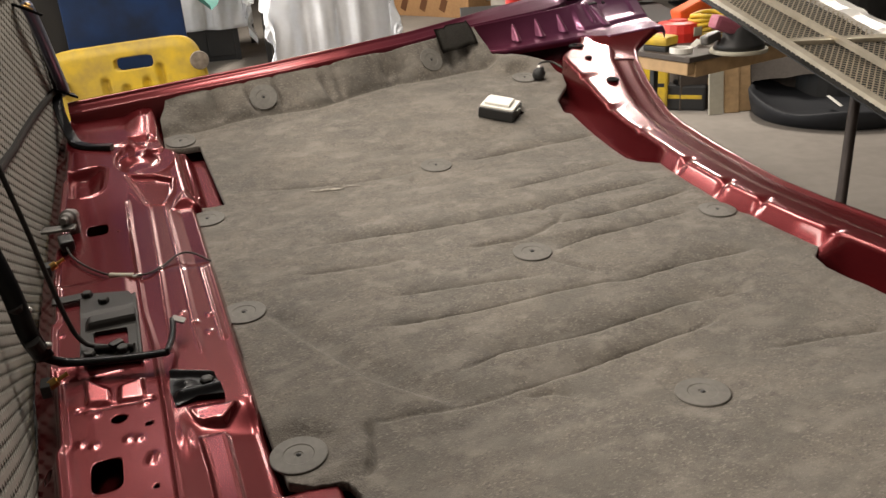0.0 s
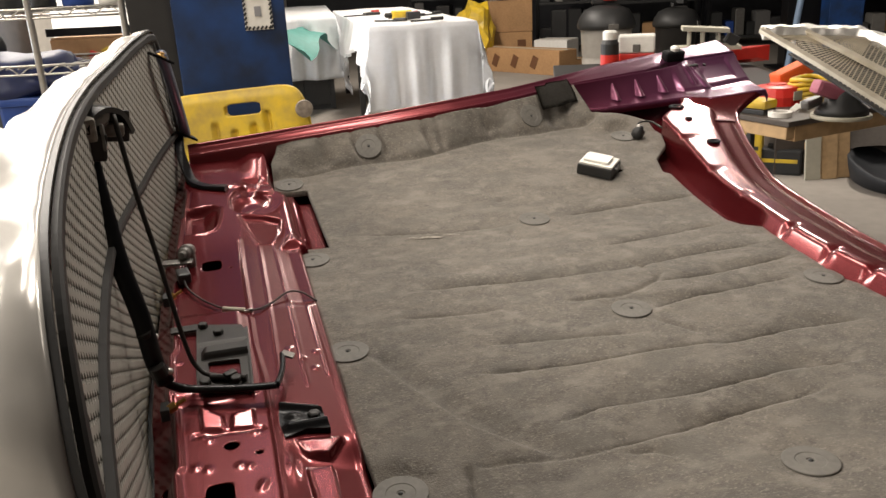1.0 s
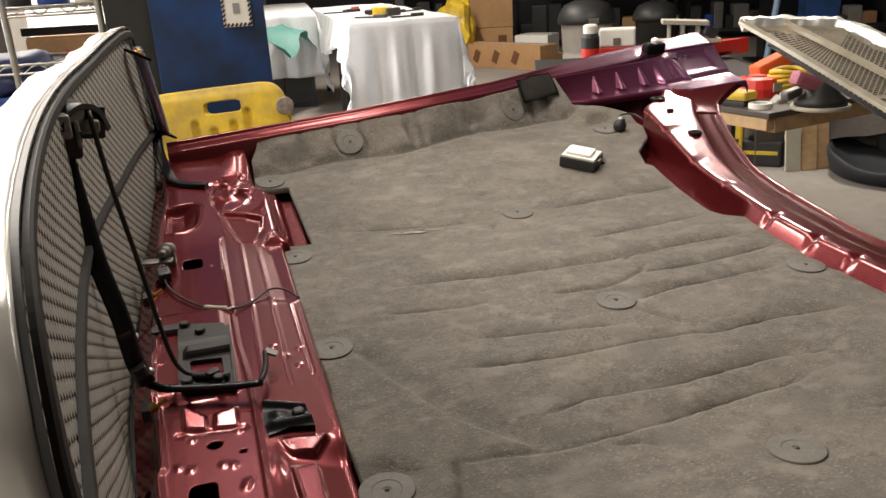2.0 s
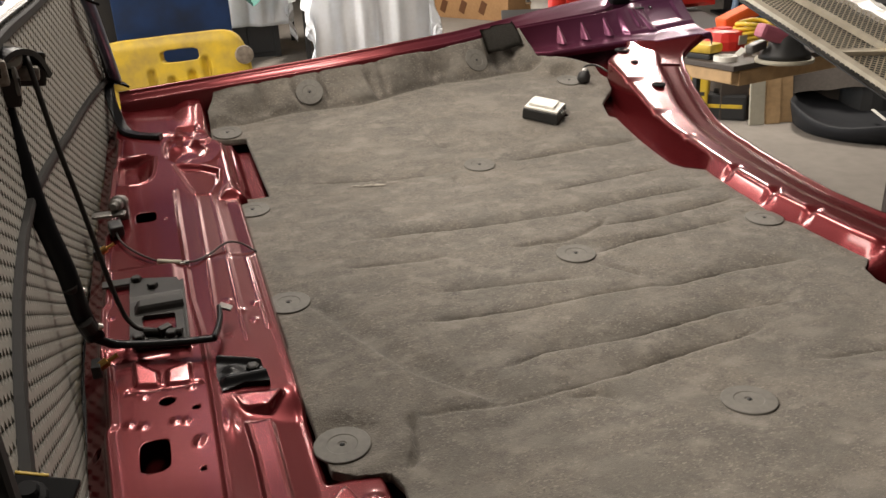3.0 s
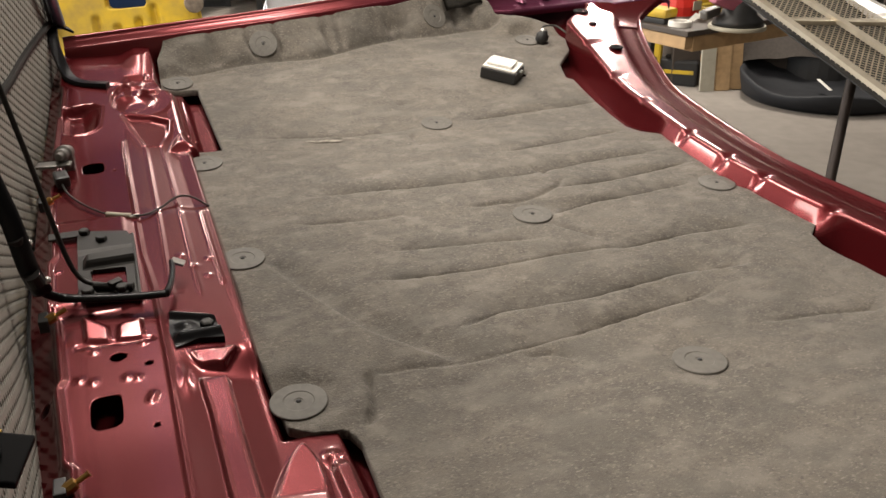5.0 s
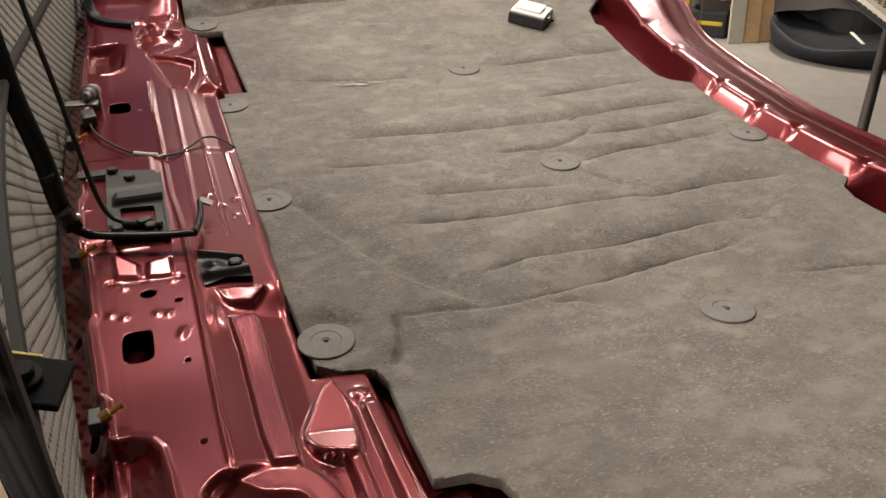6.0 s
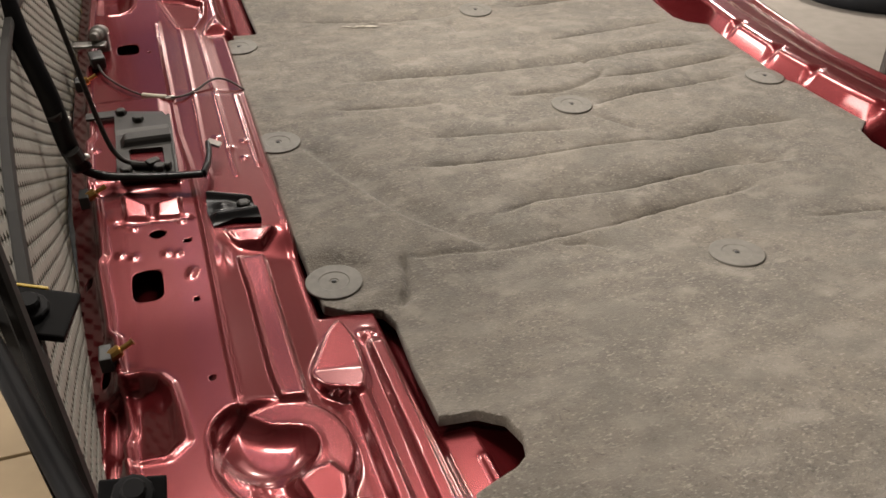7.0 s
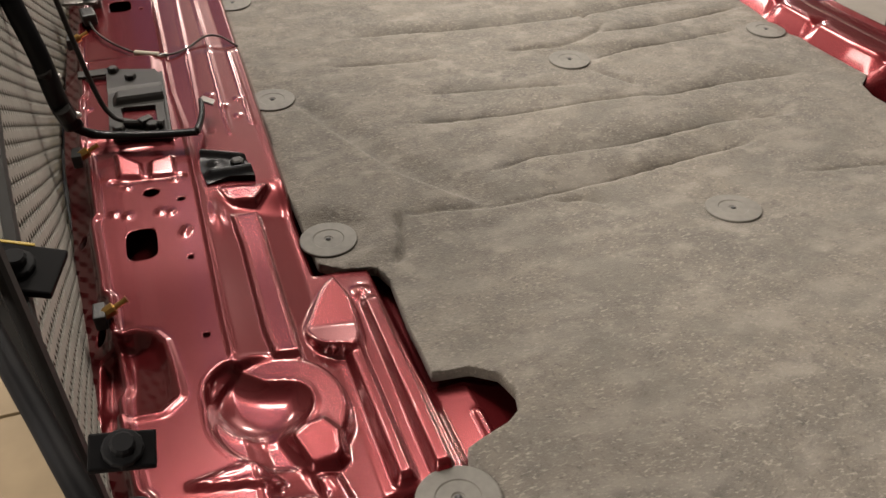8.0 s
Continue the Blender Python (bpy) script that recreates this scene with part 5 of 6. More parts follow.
for x, z, yaw in ((-0.165, 0.955, 10), (0.235, 0.975, 70), (-0.14, 0.1, 0), (0.14, 0.1, 0)):
    bm = bmesh.new()
    lathe(bm, [(0.012, -0.012), (0.024, -0.011), (0.026, 0.0), (0.024, 0.011), (0.012, 0.012)], pose(x, -0.045, z, 0, 90, 0) @ pose(0, 0, 0, yaw, 0, 0), n=20)
    wheel = part("caster", bm, CASTER, creeper, "worn pale caster wheel", smooth=False)
    boxed("fork", (0.036, 0.03, 0.02), pose(x, -0.025, z), GREY_METAL, wheel)

# ---- draped work table ----
TABLE = pose(-0.92, 6.16, 0, 0, 0, 18)
tbl = thing("work_table", "long plain work table under a white sheet", "table", TABLE)
boxed("top", (0.72, 3.68, 0.04), pose(0, 1.92, 0.91), WOOD, tbl)
for sx in (-0.32, 0.32):
    for sy in (0.16, 1.9, 3.7):
        boxed("leg", (0.05, 0.05, 0.9), pose(sx, sy, 0.45), BLACK_PLASTIC, tbl)
bm = bmesh.new()
nx, ny = 84, 130
grid = []
for i in range(nx + 1):
    row = []
    for j in range(ny + 1):
        a, b = -0.95 + 1.9 * i / nx, -0.62 + 4.4 * j / ny
        ox, oy = max(abs(a) - 0.41, 0), max(-b, 0)
        side = -1 if a < 0 else 1
        hang = 0.56 + 0.05 * math.sin(b * 2.1) + (0.06 if a < 0 else 0.0)
        ox = min(ox, 0.30 + 0.07 * math.sin(b * 3.1 + 2) if a < 0 else hang)
        fx = (0.03 * math.sin(b * 15 + 1.5 * math.sin(b * 4)) + 0.016 * abs(math.sin(b * 23 + 2 * math.sin(b * 5))) + 0.012 * noise.noise(Vector((b * 9, ox * 6, 2)))) * min(1, ox * 4)
        fy = (0.028 * math.sin(a * 16 + 1.7 * math.sin(a * 6)) + 0.018 * abs(math.sin(a * 25 + 2 * math.sin(a * 7))) + 0.014 * noise.noise(Vector((a * 10, oy * 6, 5)))) * min(1, oy * 4)
        x = side * (min(abs(a), 0.41) + 0.12 * min(ox, 0.3)) + side * fx
        y = max(b, 0.0) - 0.12 * min(oy, 0.4) + fy
        drop = math.hypot(ox, oy) if min(ox, oy) > 0 else max(ox, oy)
        z = 0.95 - drop + 0.003 * math.sin(a * 11 + b * 7)
        if ox > 0 and oy > 0:
            x, y = x + side * 0.05 * oy, y - 0.05 * ox
        row.append(bm.verts.new((x, y, z)))
    grid.append(row)
for i in range(nx):
    for j in range(ny):
        bm.faces.new((grid[i][j], grid[i + 1][j], grid[i + 1][j + 1], grid[i][j + 1]))
bmesh.ops.solidify(bm, geom=bm.faces[:], thickness=0.003)
sheet_ob = part("table_cloth", bm, WHITE_CLOTH, None, smooth=True)
sheet_ob.matrix_world = TABLE
tagged(sheet_ob, "white cotton sheet hanging in folds over the work table", "table cloth")
TABLE_TWO = pose(-2.52, 8.2, 0, 0, 0, 16)
tbl = thing("work_table", "long plain work table under a white sheet", "table", TABLE_TWO)
boxed("top", (0.72, 3.68, 0.04), pose(0, 1.92, 0.91), WOOD, tbl)
for sx in (-0.32, 0.32):
    for sy in (0.16, 3.7):
        boxed("leg", (0.05, 0.05, 0.9), pose(sx, sy, 0.45), BLACK_PLASTIC, tbl)
second = new("table_cloth", sheet_ob.data)
second.matrix_world = TABLE_TWO
tagged(second, "white cotton sheet hanging in folds over the further table", "table cloth")
drill = thing("power_drill", "yellow and black power drill lying on the sheet", "drill", TABLE @ pose(-0.05, 0.75, 0.955, 0, 0, 5))
boxed("motor_body", (0.17, 0.07, 0.07), pose(0, 0, 0.036), YELLOW, drill, bevel=0.015)
boxed("grip", (0.05, 0.14, 0.045), pose(0.05, -0.08, 0.025), BLACK_PLASTIC, drill, bevel=0.01)
boxed("battery", (0.11, 0.06, 0.06), pose(0.06, -0.15, 0.032), BLACK_PLASTIC, drill, bevel=0.008)
bm = bmesh.new()
lathe(bm, [(0.022, 0), (0.02, 0.05), (0.008, 0.06)], pose(-0.085, 0, 0.036, 0, -90, 0), n=14)
part("chuck", bm, DARK_METAL, drill)
for k, (x, y, l, r, c) in enumerate(((-1.5, 6.9, 0.3, 20, DARK_METAL), (-1.7, 6.6, 0.25, -40, DARK_METAL), (-1.35, 7.2, 0.35, 70, RED), (-1.8, 7.4, 0.3, 10, DARK_METAL), (-1.25, 7.0, 0.2, 35, BLACK_PLASTIC), (-1.65, 7.7, 0.3, 60, RED), (-1.45, 6.45, 0.22, 5, DARK_METAL))):
    tool = thing("hand_tool", "loose hand tool lying on the white sheet", "tool", TABLE @ pose(x + 1.5, (y - 6.3) * 1.6, 0.956, 0, 0, r), "tools on the table")
    boxed("shaft", (l, 0.018, 0.014), pose(0, 0, 0.006), c if c is not RED else DARK_METAL, tool)
    boxed("handle", (l * 0.45, 0.034, 0.026), pose(l * 0.45, 0, 0.013), c, tool, bevel=0.006)
tarp = thing("teal_tarp", "folded teal tarpaulin hanging below the sheet", "tarpaulin", pose(-2.3, 7.8, 0.06))
bm = bmesh.new()
rows = [[bm.verts.new((-0.15 + 0.02 * math.sin(j * 1.7) + 0.3 * i / 6, -0.6 + 0.09 * j, 0.80 - 0.045 * i * (0.6 + 0.4 * math.sin(j * 0.6)))) for j in range(14)] for i in range(7)]
for a, b in zip(rows, rows[1:]):
    for j in range(13):
        bm.faces.new((a[j], a[j + 1], b[j + 1], b[j]))
part("sheet", bm, TEAL, tarp, smooth=True)
cab = thing("black_cabinet", "black cabinet in the shade behind the table", "cabinet", pose(-2.62, 8.65, 0, 0, 0, 16))
boxed("body", (0.56, 0.6, 0.7), pose(0, 0, 0.35), BLACK_PLASTIC, cab)
boxed("door", (0.26, 0.02, 0.62), pose(-0.135, -0.311, 0.36), BLACK_PLASTIC, cab)
boxed("door", (0.26, 0.02, 0.62), pose(0.135, -0.311, 0.36), BLACK_PLASTIC, cab)

# ---- cartons and clutter on the floor behind the table ----


def carton(x, y, z, size, turn, mat=CARD, label="brown cardboard carton on the floor", tape=True):
    c = thing("carton", label, "carton", pose(x, y, z, 0, 0, turn), "cartons")
    sx, sy, sz = size
    boxed("body", size, pose(0, 0, sz / 2), mat, c, bevel=0.006)
    for s in (-1, 1):
        boxed("flap", (sx - 0.01, sy / 2 - 0.004, 0.006), pose(0, s * sy / 4, sz + 0.003), mat, c, bevel=0.001)
    if tape:
        boxed("tape", (sx + 0.002, 0.05, 0.004), pose(0, 0, sz + 0.008), BEIGE, c, "pale packing tape", 0)
    return c


long_box = carton(-0.4, 11.2, 0, (1.75, 0.34, 0.3), -42, label="long brown cardboard carton with dark printed arrows")
for k in (-0.6, -0.25, 0.1, 0.45):
    boxed("printed_mark", (0.1, 0.004, 0.16), pose(k, -0.172, 0.15, 0, 25, 0), CARD_DARK, long_box, "dark printed mark", 0)
carton(0.25, 11.0, 0, (0.5, 0.3, 0.16), -42)
low = carton(-0.55, 12.2, 0, (0.6, 0.5, 0.45), 8, label="tall brown cardboard carton with a printed logo shape")
boxed("printed_mark", (0.12, 0.004, 0.1), pose(0.15, -0.252, 0.3), CARD_DARK, low, "dark printed mark", 0)
boxed("printed_mark", (0.25, 0.004, 0.03), pose(0, -0.252, 0.12), CARD_DARK, low, "dark printed mark", 0)
carton(-0.55, 12.2, 0.462, (0.66, 0.46, 0.42), 2)
carton(0.12, 11.9, 0, (0.5, 0.4, 0.34), -25, WHITE, "white and blue printed carton on the floor")
bag = thing("yellow_bag", "crumpled yellow plastic bag between the cartons", "bag", pose(-1.0, 11.6, 0))
bm = bmesh.new()
bmesh.ops.create_icosphere(bm, subdivisions=3, radius=0.3)
for q in bm.verts:
    q.co *= 1 + 0.35 * noise.noise(q.co * 6)
    q.co.z = max(q.co.z * 1.6 + 0.42, 0)
part("sack", bm, YELLOW, bag, smooth=False)
tub = thing("blue_tub", "blue plastic tub on top of the cartons", "tub", pose(-0.6, 12.2, 0.90))
bm = bmesh.new()
lathe(bm, [(0.13, 0.0), (0.17, 0.12), (0.18, 0.12), (0.18, 0.14)], n=20)
part("bowl", bm, BLUE_PLASTIC, tub)


def vacuum(x, y, s, turn, tank=CLEAR_GREY, cap=RED):
    v = thing("shop_vacuum", "shop vacuum with cloudy tank and black motor head", "vacuum cleaner", pose(x, y, 0, 0, 0, turn) @ Matrix.Scale(s, 4))
    bm = bmesh.new()
    lathe(bm, [(0.2, 0.08), (0.23, 0.1), (0.24, 0.3), (0.23, 0.32), (0.24, 0.34), (0.25, 0.58), (0.26, 0.6)], n=28)
    part("tank", bm, tank, v, smooth=True)
    bm = bmesh.new()
    lathe(bm, [(0.28, 0.6), (0.29, 0.64), (0.27, 0.7), (0.22, 0.78), (0.12, 0.82)], n=28)
    part("motor_head", bm, BLACK_PLASTIC, v, smooth=True)
    for a in range(4):
        bm = bmesh.new()
        lathe(bm, [(0.03, -0.015), (0.035, 0.0), (0.03, 0.015)], pose(0.22 * math.cos(a * 1.57 + 0.7), 0.22 * math.sin(a * 1.57 + 0.7), 0.036, 90, 0, a * 90), n=12)
        part("wheel", bm, BLACK_PLASTIC, v)
    boxed("handle", (0.3, 0.04, 0.05), pose(0, 0, 0.86), BLACK_PLASTIC, v, bevel=0.01)
    boxed("latch", (0.1, 0.03, 0.05), pose(0, -0.28, 0.63), GREY_METAL, v)
    boxed("switch_cap", (0.12, 0.1, 0.06), pose(0.02, -0.05, 0.9), cap, v, "switch cap")
    return v


vacuum(0.62, 9.2, 1.08, 10)
vacuum(1.5, 10.2, 0.95, 60, DARK_METAL, BLACK_PLASTIC)

# black racks against the far wall
for x, y, w, h in ((0.3, 13.6, 0.9, 2.6), (1.6, 13.8, 1.4, 2.4), (3.2, 13.6, 1.5, 2.5), (4.9, 13.2, 1.5, 2.4), (-1.6, 13.9, 1.2, 1.6)):
    rack = thing("storage_rack", "black steel storage rack crowded with dark parts", "rack", pose(x, y, 0), "storage racks")
    for sx in (-1, 1):
        for sy in (-0.25, 0.25):
            boxed("upright", (0.05, 0.05, h), pose(sx * w / 2, sy, h / 2), BLACK, rack)
    for k in range(4):
        boxed("shelf", (w, 0.55, 0.04), pose(0, 0, 0.15 + k * h / 4.2), BLACK_PLASTIC, rack)
    rr = random.Random(int(x * 100))
    for k in range(4):
        px = -w / 2 + 0.12
        while px < w / 2 - 0.1:
            bw, bh = rr.uniform(0.1, 0.26), rr.uniform(0.1, h / 4.2 * 0.8)
            m = rr.choice([BLACK_PLASTIC, DARK_METAL, GREY_METAL, CARD, GREY_CLOTH, BLUE_PLASTIC, CLEAR_GREY, TYRE])
            bin_ob = thing("storage_bin", "dark bin of parts on a storage rack", "bin", pose(x + px, y - 0.1, 0.17 + k * h / 4.2, 0, 0, rr.uniform(-8, 8)), "rack bins")
            boxed("tray", (bw, 0.3, bh), pose(0, 0, bh / 2), m, bin_ob, bevel=0.01)
            boxed("lid", (bw * 0.9, 0.28, 0.012), pose(0, 0, bh + 0.006), m, bin_ob, bevel=0.003)
            px += bw + 0.03
for x, y, mat in ((3.25, 9.9, BLUE), (2.95, 10.4, BLACK)):
    p2 = thing("lift_column", "blue steel lift column at the far right" if mat is BLUE else "black steel column", "lift post", pose(x, y, 0))
    boxed("column", (0.36, 0.3, 3.7), pose(0, 0, 1.85), mat, p2)
    boxed("base", (0.6, 0.6, 0.03), pose(0, 0, 0.015), mat, p2)
pipe = thing("hanging_pipe", "pale blue pipe leaning on the lift column", "pipe", pose(2.62, 9.6, 0))
tube("tube", [(0.0, 0.0, 0.0), (0.12, 0.05, 0.9), (0.25, 0.1, 1.9)], 0.035, material("pale_blue_paint", (0.2, 0.28, 0.4), 0.5, grain=0.3, scale=20), pipe)

# ---- cart with cans and a hull shaped toy behind the rear corner ----
cart = thing("parts_cart", "dark steel parts cart loaded with cans and boxes", "cart", pose(0.47, 3.82, 0))
boxed("deck", (0.92, 0.95, 0.03), pose(0, 0, 0.80), DARK_METAL, cart)
boxed("lower_deck", (0.5, 0.6, 0.03), pose(-0.1, 0, 0.25), DARK_METAL, cart)
for sx in (-0.34, 0.14):
    for sy in (-0.28, 0.28):
        boxed("leg", (0.04, 0.04, 0.8), pose(sx, sy, 0.4), DARK_METAL, cart)


def can(x, y, z, r, h, mat, cap, label):
    c = thing("spray_can", label, "can", pose(x, y, z), "cans")
    bm = bmesh.new()
    lathe(bm, [(r * 0.92, 0.0), (r, 0.006), (r, h * 0.78), (r * 0.8, h * 0.85)], n=20)
    part("body", bm, mat, c, smooth=False)
    bm = bmesh.new()
    lathe(bm, [(r * 0.78, h * 0.85), (r * 0.8, h * 0.97), (r * 0.6, h)], n=16)
    part("cap", bm, cap, c, smooth=False)
    bm = bmesh.new()
    lathe(bm, [(r * 1.01, h * 0.3), (r * 1.01, h * 0.6)], n=20, cap=False)
    part("label_band", bm, RED, c, "red label band")


can(0.225, 3.36, 0.815, 0.036, 0.23, BLACK_PLASTIC, WHITE_PLASTIC, "black and red spray can with a white cap")
cooler = thing("red_white_case", "small red case with a white lid", "case", pose(0.345, 3.5, 0.815, 0, 0, -8))
boxed("tub", (0.14, 0.1, 0.13), pose(0, 0, 0.065), RED, cooler, bevel=0.008)
boxed("lid", (0.145, 0.105, 0.07), pose(0, 0, 0.165), WHITE_PLASTIC, cooler, "white lid", 0.008)
boxed("catch", (0.03, 0.006, 0.03), pose(0, -0.054, 0.15), GREY_METAL, cooler)
toy = thing("boat_model", "beige and red model boat on the cart", "model boat", pose(0.78, 4.02, 0.815, 0, 0, -5))
bm = bmesh.new()
rows = []
for k in range(9):
    t = k / 8
    w = 0.075 * (1 - (2 * max(t - 0.35, 0) / 1.3) ** 2)
    x = -0.2 + 0.42 * t
    lift = 0.02 * t * t
    rows.append([bm.verts.new((x, y, z + lift)) for y, z in ((-w, 0.07), (-w * 0.8, 0.02), (0, 0.0), (w * 0.8, 0.02), (w, 0.07))])
for a, b in zip(rows, rows[1:]):
    for j in range(4):
        bm.faces.new((a[j], b[j], b[j + 1], a[j + 1]))
    bm.faces.new((a[4], b[4], b[0], a[0]))
bm.faces.new(rows[0])
part("hull", bm, RED, toy, "red hull", smooth=False)
boxed("deck", (0.3, 0.11, 0.02), pose(-0.06, 0, 0.085), BEIGE, toy, "beige deck")
boxed("roof", (0.21, 0.12, 0.02), pose(-0.07, 0, 0.17, 0, 4, 0), BEIGE, toy, "beige roof")
for x in (-0.14, -0.08, -0.01):
    for y in (-0.042, 0.042):
        boxed("pillar", (0.012, 0.012, 0.075), pose(x, y, 0.13), BEIGE, toy)
boxed("windscreen", (0.05, 0.09, 0.05), pose(0.05, 0, 0.12, 0, 30, 0), BLACK_PLASTIC, toy, "dark windscreen")

# ---- bench at the rear edge, with its load ----
BENCH = pose(0.70, 2.66, 0, 0, 0, -56.7)
bench = thing("work_bench", "low wooden work bench with a dark worn top", "bench", BENCH)
boxed("top", (0.31, 0.62, 0.018), pose(-0.105, 0.3, 0.791), DARK_TOP, bench, "dark worn top board")
boxed("apron", (0.29, 0.035, 0.04), pose(-0.105, 0.012, 0.761), WOOD, bench, "raw pine front apron")
boxed("side_apron", (0.035, 0.56, 0.05), pose(-0.235, 0.31, 0.756), WOOD, bench)
boxed("side_apron", (0.035, 0.56, 0.05), pose(0.025, 0.31, 0.756), WOOD, bench)
for x, y in ((-0.24, 0.02), (-0.24, 0.14)):
    boxed("leg", (0.022, 0.022, 0.782), pose(x, y, 0.391), BLACK_PLASTIC, bench)


def on_bench(name, label, cat, x, y, turn=0, z=0.80):
    return thing(name, label, cat, pose(x, y, z, 0, 0, turn))


cap = on_bench("red_funnel", "bright red plastic funnel with a pale sticker", "funnel", 0.775, 2.98)
bm = bmesh.new()
lathe(bm, [(0.085, 0.0), (0.085, 0.03), (0.07, 0.06), (0.04, 0.066), (0.035, 0.055), (0.03, 0.07)], n=20)
part("dome", bm, RED, cap, smooth=False)
boxed("sticker", (0.04, 0.003, 0.03), pose(0.05, -0.071, 0.035, 0, 0, 35), BEIGE, cap, "pale sticker", 0)
foam = on_bench("orange_block", "orange foam sanding block tilted on the pile", "block", 0.86, 3.10, 25)
boxed("grip", (0.17, 0.06, 0.05), pose(0, 0, 0.092, 0, -18, 0), ORANGE, foam, bevel=0.01)
boxed("sole", (0.16, 0.055, 0.06), pose(0.005, 0, 0.038, 0, -12, 0), BLACK_PLASTIC, foam, bevel=0.003)
bm = bmesh.new()
cord = on_bench("cord_coil", "coil of bright yellow extension cord", "cord", 0.885, 2.98, 20)
for k in range(6):
    ring = [(0.07 * math.cos(a * 0.4) * (1 + 0.1 * math.sin(k * 2 + a)), 0.055 * math.sin(a * 0.4), 0.010 + 0.014 * k + 0.004 * math.sin(a + k)) for a in range(17)]
    tube("loop", ring, 0.0075, YELLOW, cord, per=3, n=8)
sponge = on_bench("yellow_sponge", "yellow and orange sponge on a dark base", "sponge", 0.668, 2.79, -50)
boxed("pad", (0.1, 0.07, 0.032), pose(0, 0, 0.034), YELLOW, sponge, bevel=0.012)
boxed("base", (0.09, 0.065, 0.018), pose(0, 0, 0.009), BLACK_PLASTIC, sponge, bevel=0.004)
tape = on_bench("tape_roll", "roll of white masking tape lying flat", "tape", 0.72, 2.72)
bm = bmesh.new()
lathe(bm, [(0.025, 0.0), (0.037, 0.0), (0.037, 0.016), (0.025, 0.016), (0.025, 0.0)], n=24, cap=False)
part("roll", bm, WHITE_PLASTIC, tape)
paper = on_bench("paper_scraps", "crumpled white paper scraps on the bench", "paper", 0.80, 2.80, 30)
for a, b, c in ((0, 0, 0), (0.04, 0.02, 40), (0.02, -0.045, 100)):
    bm = bmesh.new()
    q = [bm.verts.new(p) for p in ((-0.03, -0.012, 0.001), (0.0, -0.015, 0.018), (0.03, -0.01, 0.006), (0.03, 0.012, 0.003), (0.0, 0.012, 0.024), (-0.03, 0.012, 0.004))]
    bm.faces.new((q[0], q[1], q[4], q[5]))
    bm.faces.new((q[1], q[2], q[3], q[4]))
    bmesh.ops.solidify(bm, geom=bm.faces[:], thickness=0.002)
    bmesh.ops.transform(bm, matrix=pose(a, b, 0.003, 0, 0, c), verts=bm.verts[:])
    part("scrap", bm, WHITE_PLASTIC, paper)
sander = on_bench("disc_sander", "black and pink electric sander standing on its disc", "sander", 0.89, 2.67, 15)
bm = bmesh.new()
lathe(bm, [(0.088, 0.0), (0.09, 0.006), (0.088, 0.012)], n=28)
part("disc", bm, BEIGE, sander, "pale sanding disc")
bm = bmesh.new()
lathe(bm, [(0.08, 0.012), (0.075, 0.03), (0.055, 0.045), (0.05, 0.075), (0.035, 0.09)], n=24)
part("motor_body", bm, BLACK_PLASTIC, sander, smooth=True)
boxed("handle", (0.13, 0.05, 0.045), pose(-0.045, -0.01, 0.085, 0, 20, 0), PINK, sander, "faded pink handle", 0.014)
boxed("dust_port", (0.07, 0.03, 0.03), pose(-0.09, 0.02, 0.05, 0, -10, 20), GREY_METAL, sander, bevel=0.008)
for x, y, m, sx, sz, lab in ((1.22, 5.25, YELLOW, 0.2, 0.3, "yellow tool case"), (1.42, 5.2, BLACK_PLASTIC, 0.26, 0.16, "black power tool")):
    it = on_bench("tool_case", lab + " on the floor beyond the bench", "tool case", x, y, -20, 0.0)
    boxed("body", (sx, 0.12, sz), pose(0, 0, sz / 2), m, it, bevel=0.015)
    boxed("band", (sx * 0.8, 0.124, 0.025), pose(0, 0, sz * 0.55), YELLOW if m is not YELLOW else BLACK_PLASTIC, it, bevel=0.003)
    boxed("handle", (sx * 0.6, 0.03, 0.025), pose(0, 0, sz + 0.012), BLACK_PLASTIC, it, bevel=0.005)
for k, (x, y, tilt) in enumerate(((1.56, 5.0, -8), (1.66, 5.02, -10), (1.74, 5.05, -12))):
    brd = thing("leaning_board", "pale wooden board leaning below the bench", "board", pose(x, y, 0, 0, 0, 5) , "leaning boards")
    boxed("plank", (0.09, 0.02, 0.34), pose(0, 0.03, 0.168, tilt, 0, 0), WOOD if k else BEIGE, brd)
    boxed("batten", (0.085, 0.02, 0.04), pose(0, 0.05, 0.2, tilt, 0, 0), WOOD, brd)
back_stop = thing("storage_chest", "dark chest the boards lean on", "chest", pose(1.62, 5.4, 0))
boxed("body", (0.5, 0.5, 0.4), pose(0, 0, 0.2), DARK_TOP, back_stop)
boxed("lid", (0.52, 0.52, 0.03), pose(0, 0, 0.415), DARK_TOP, back_stop)

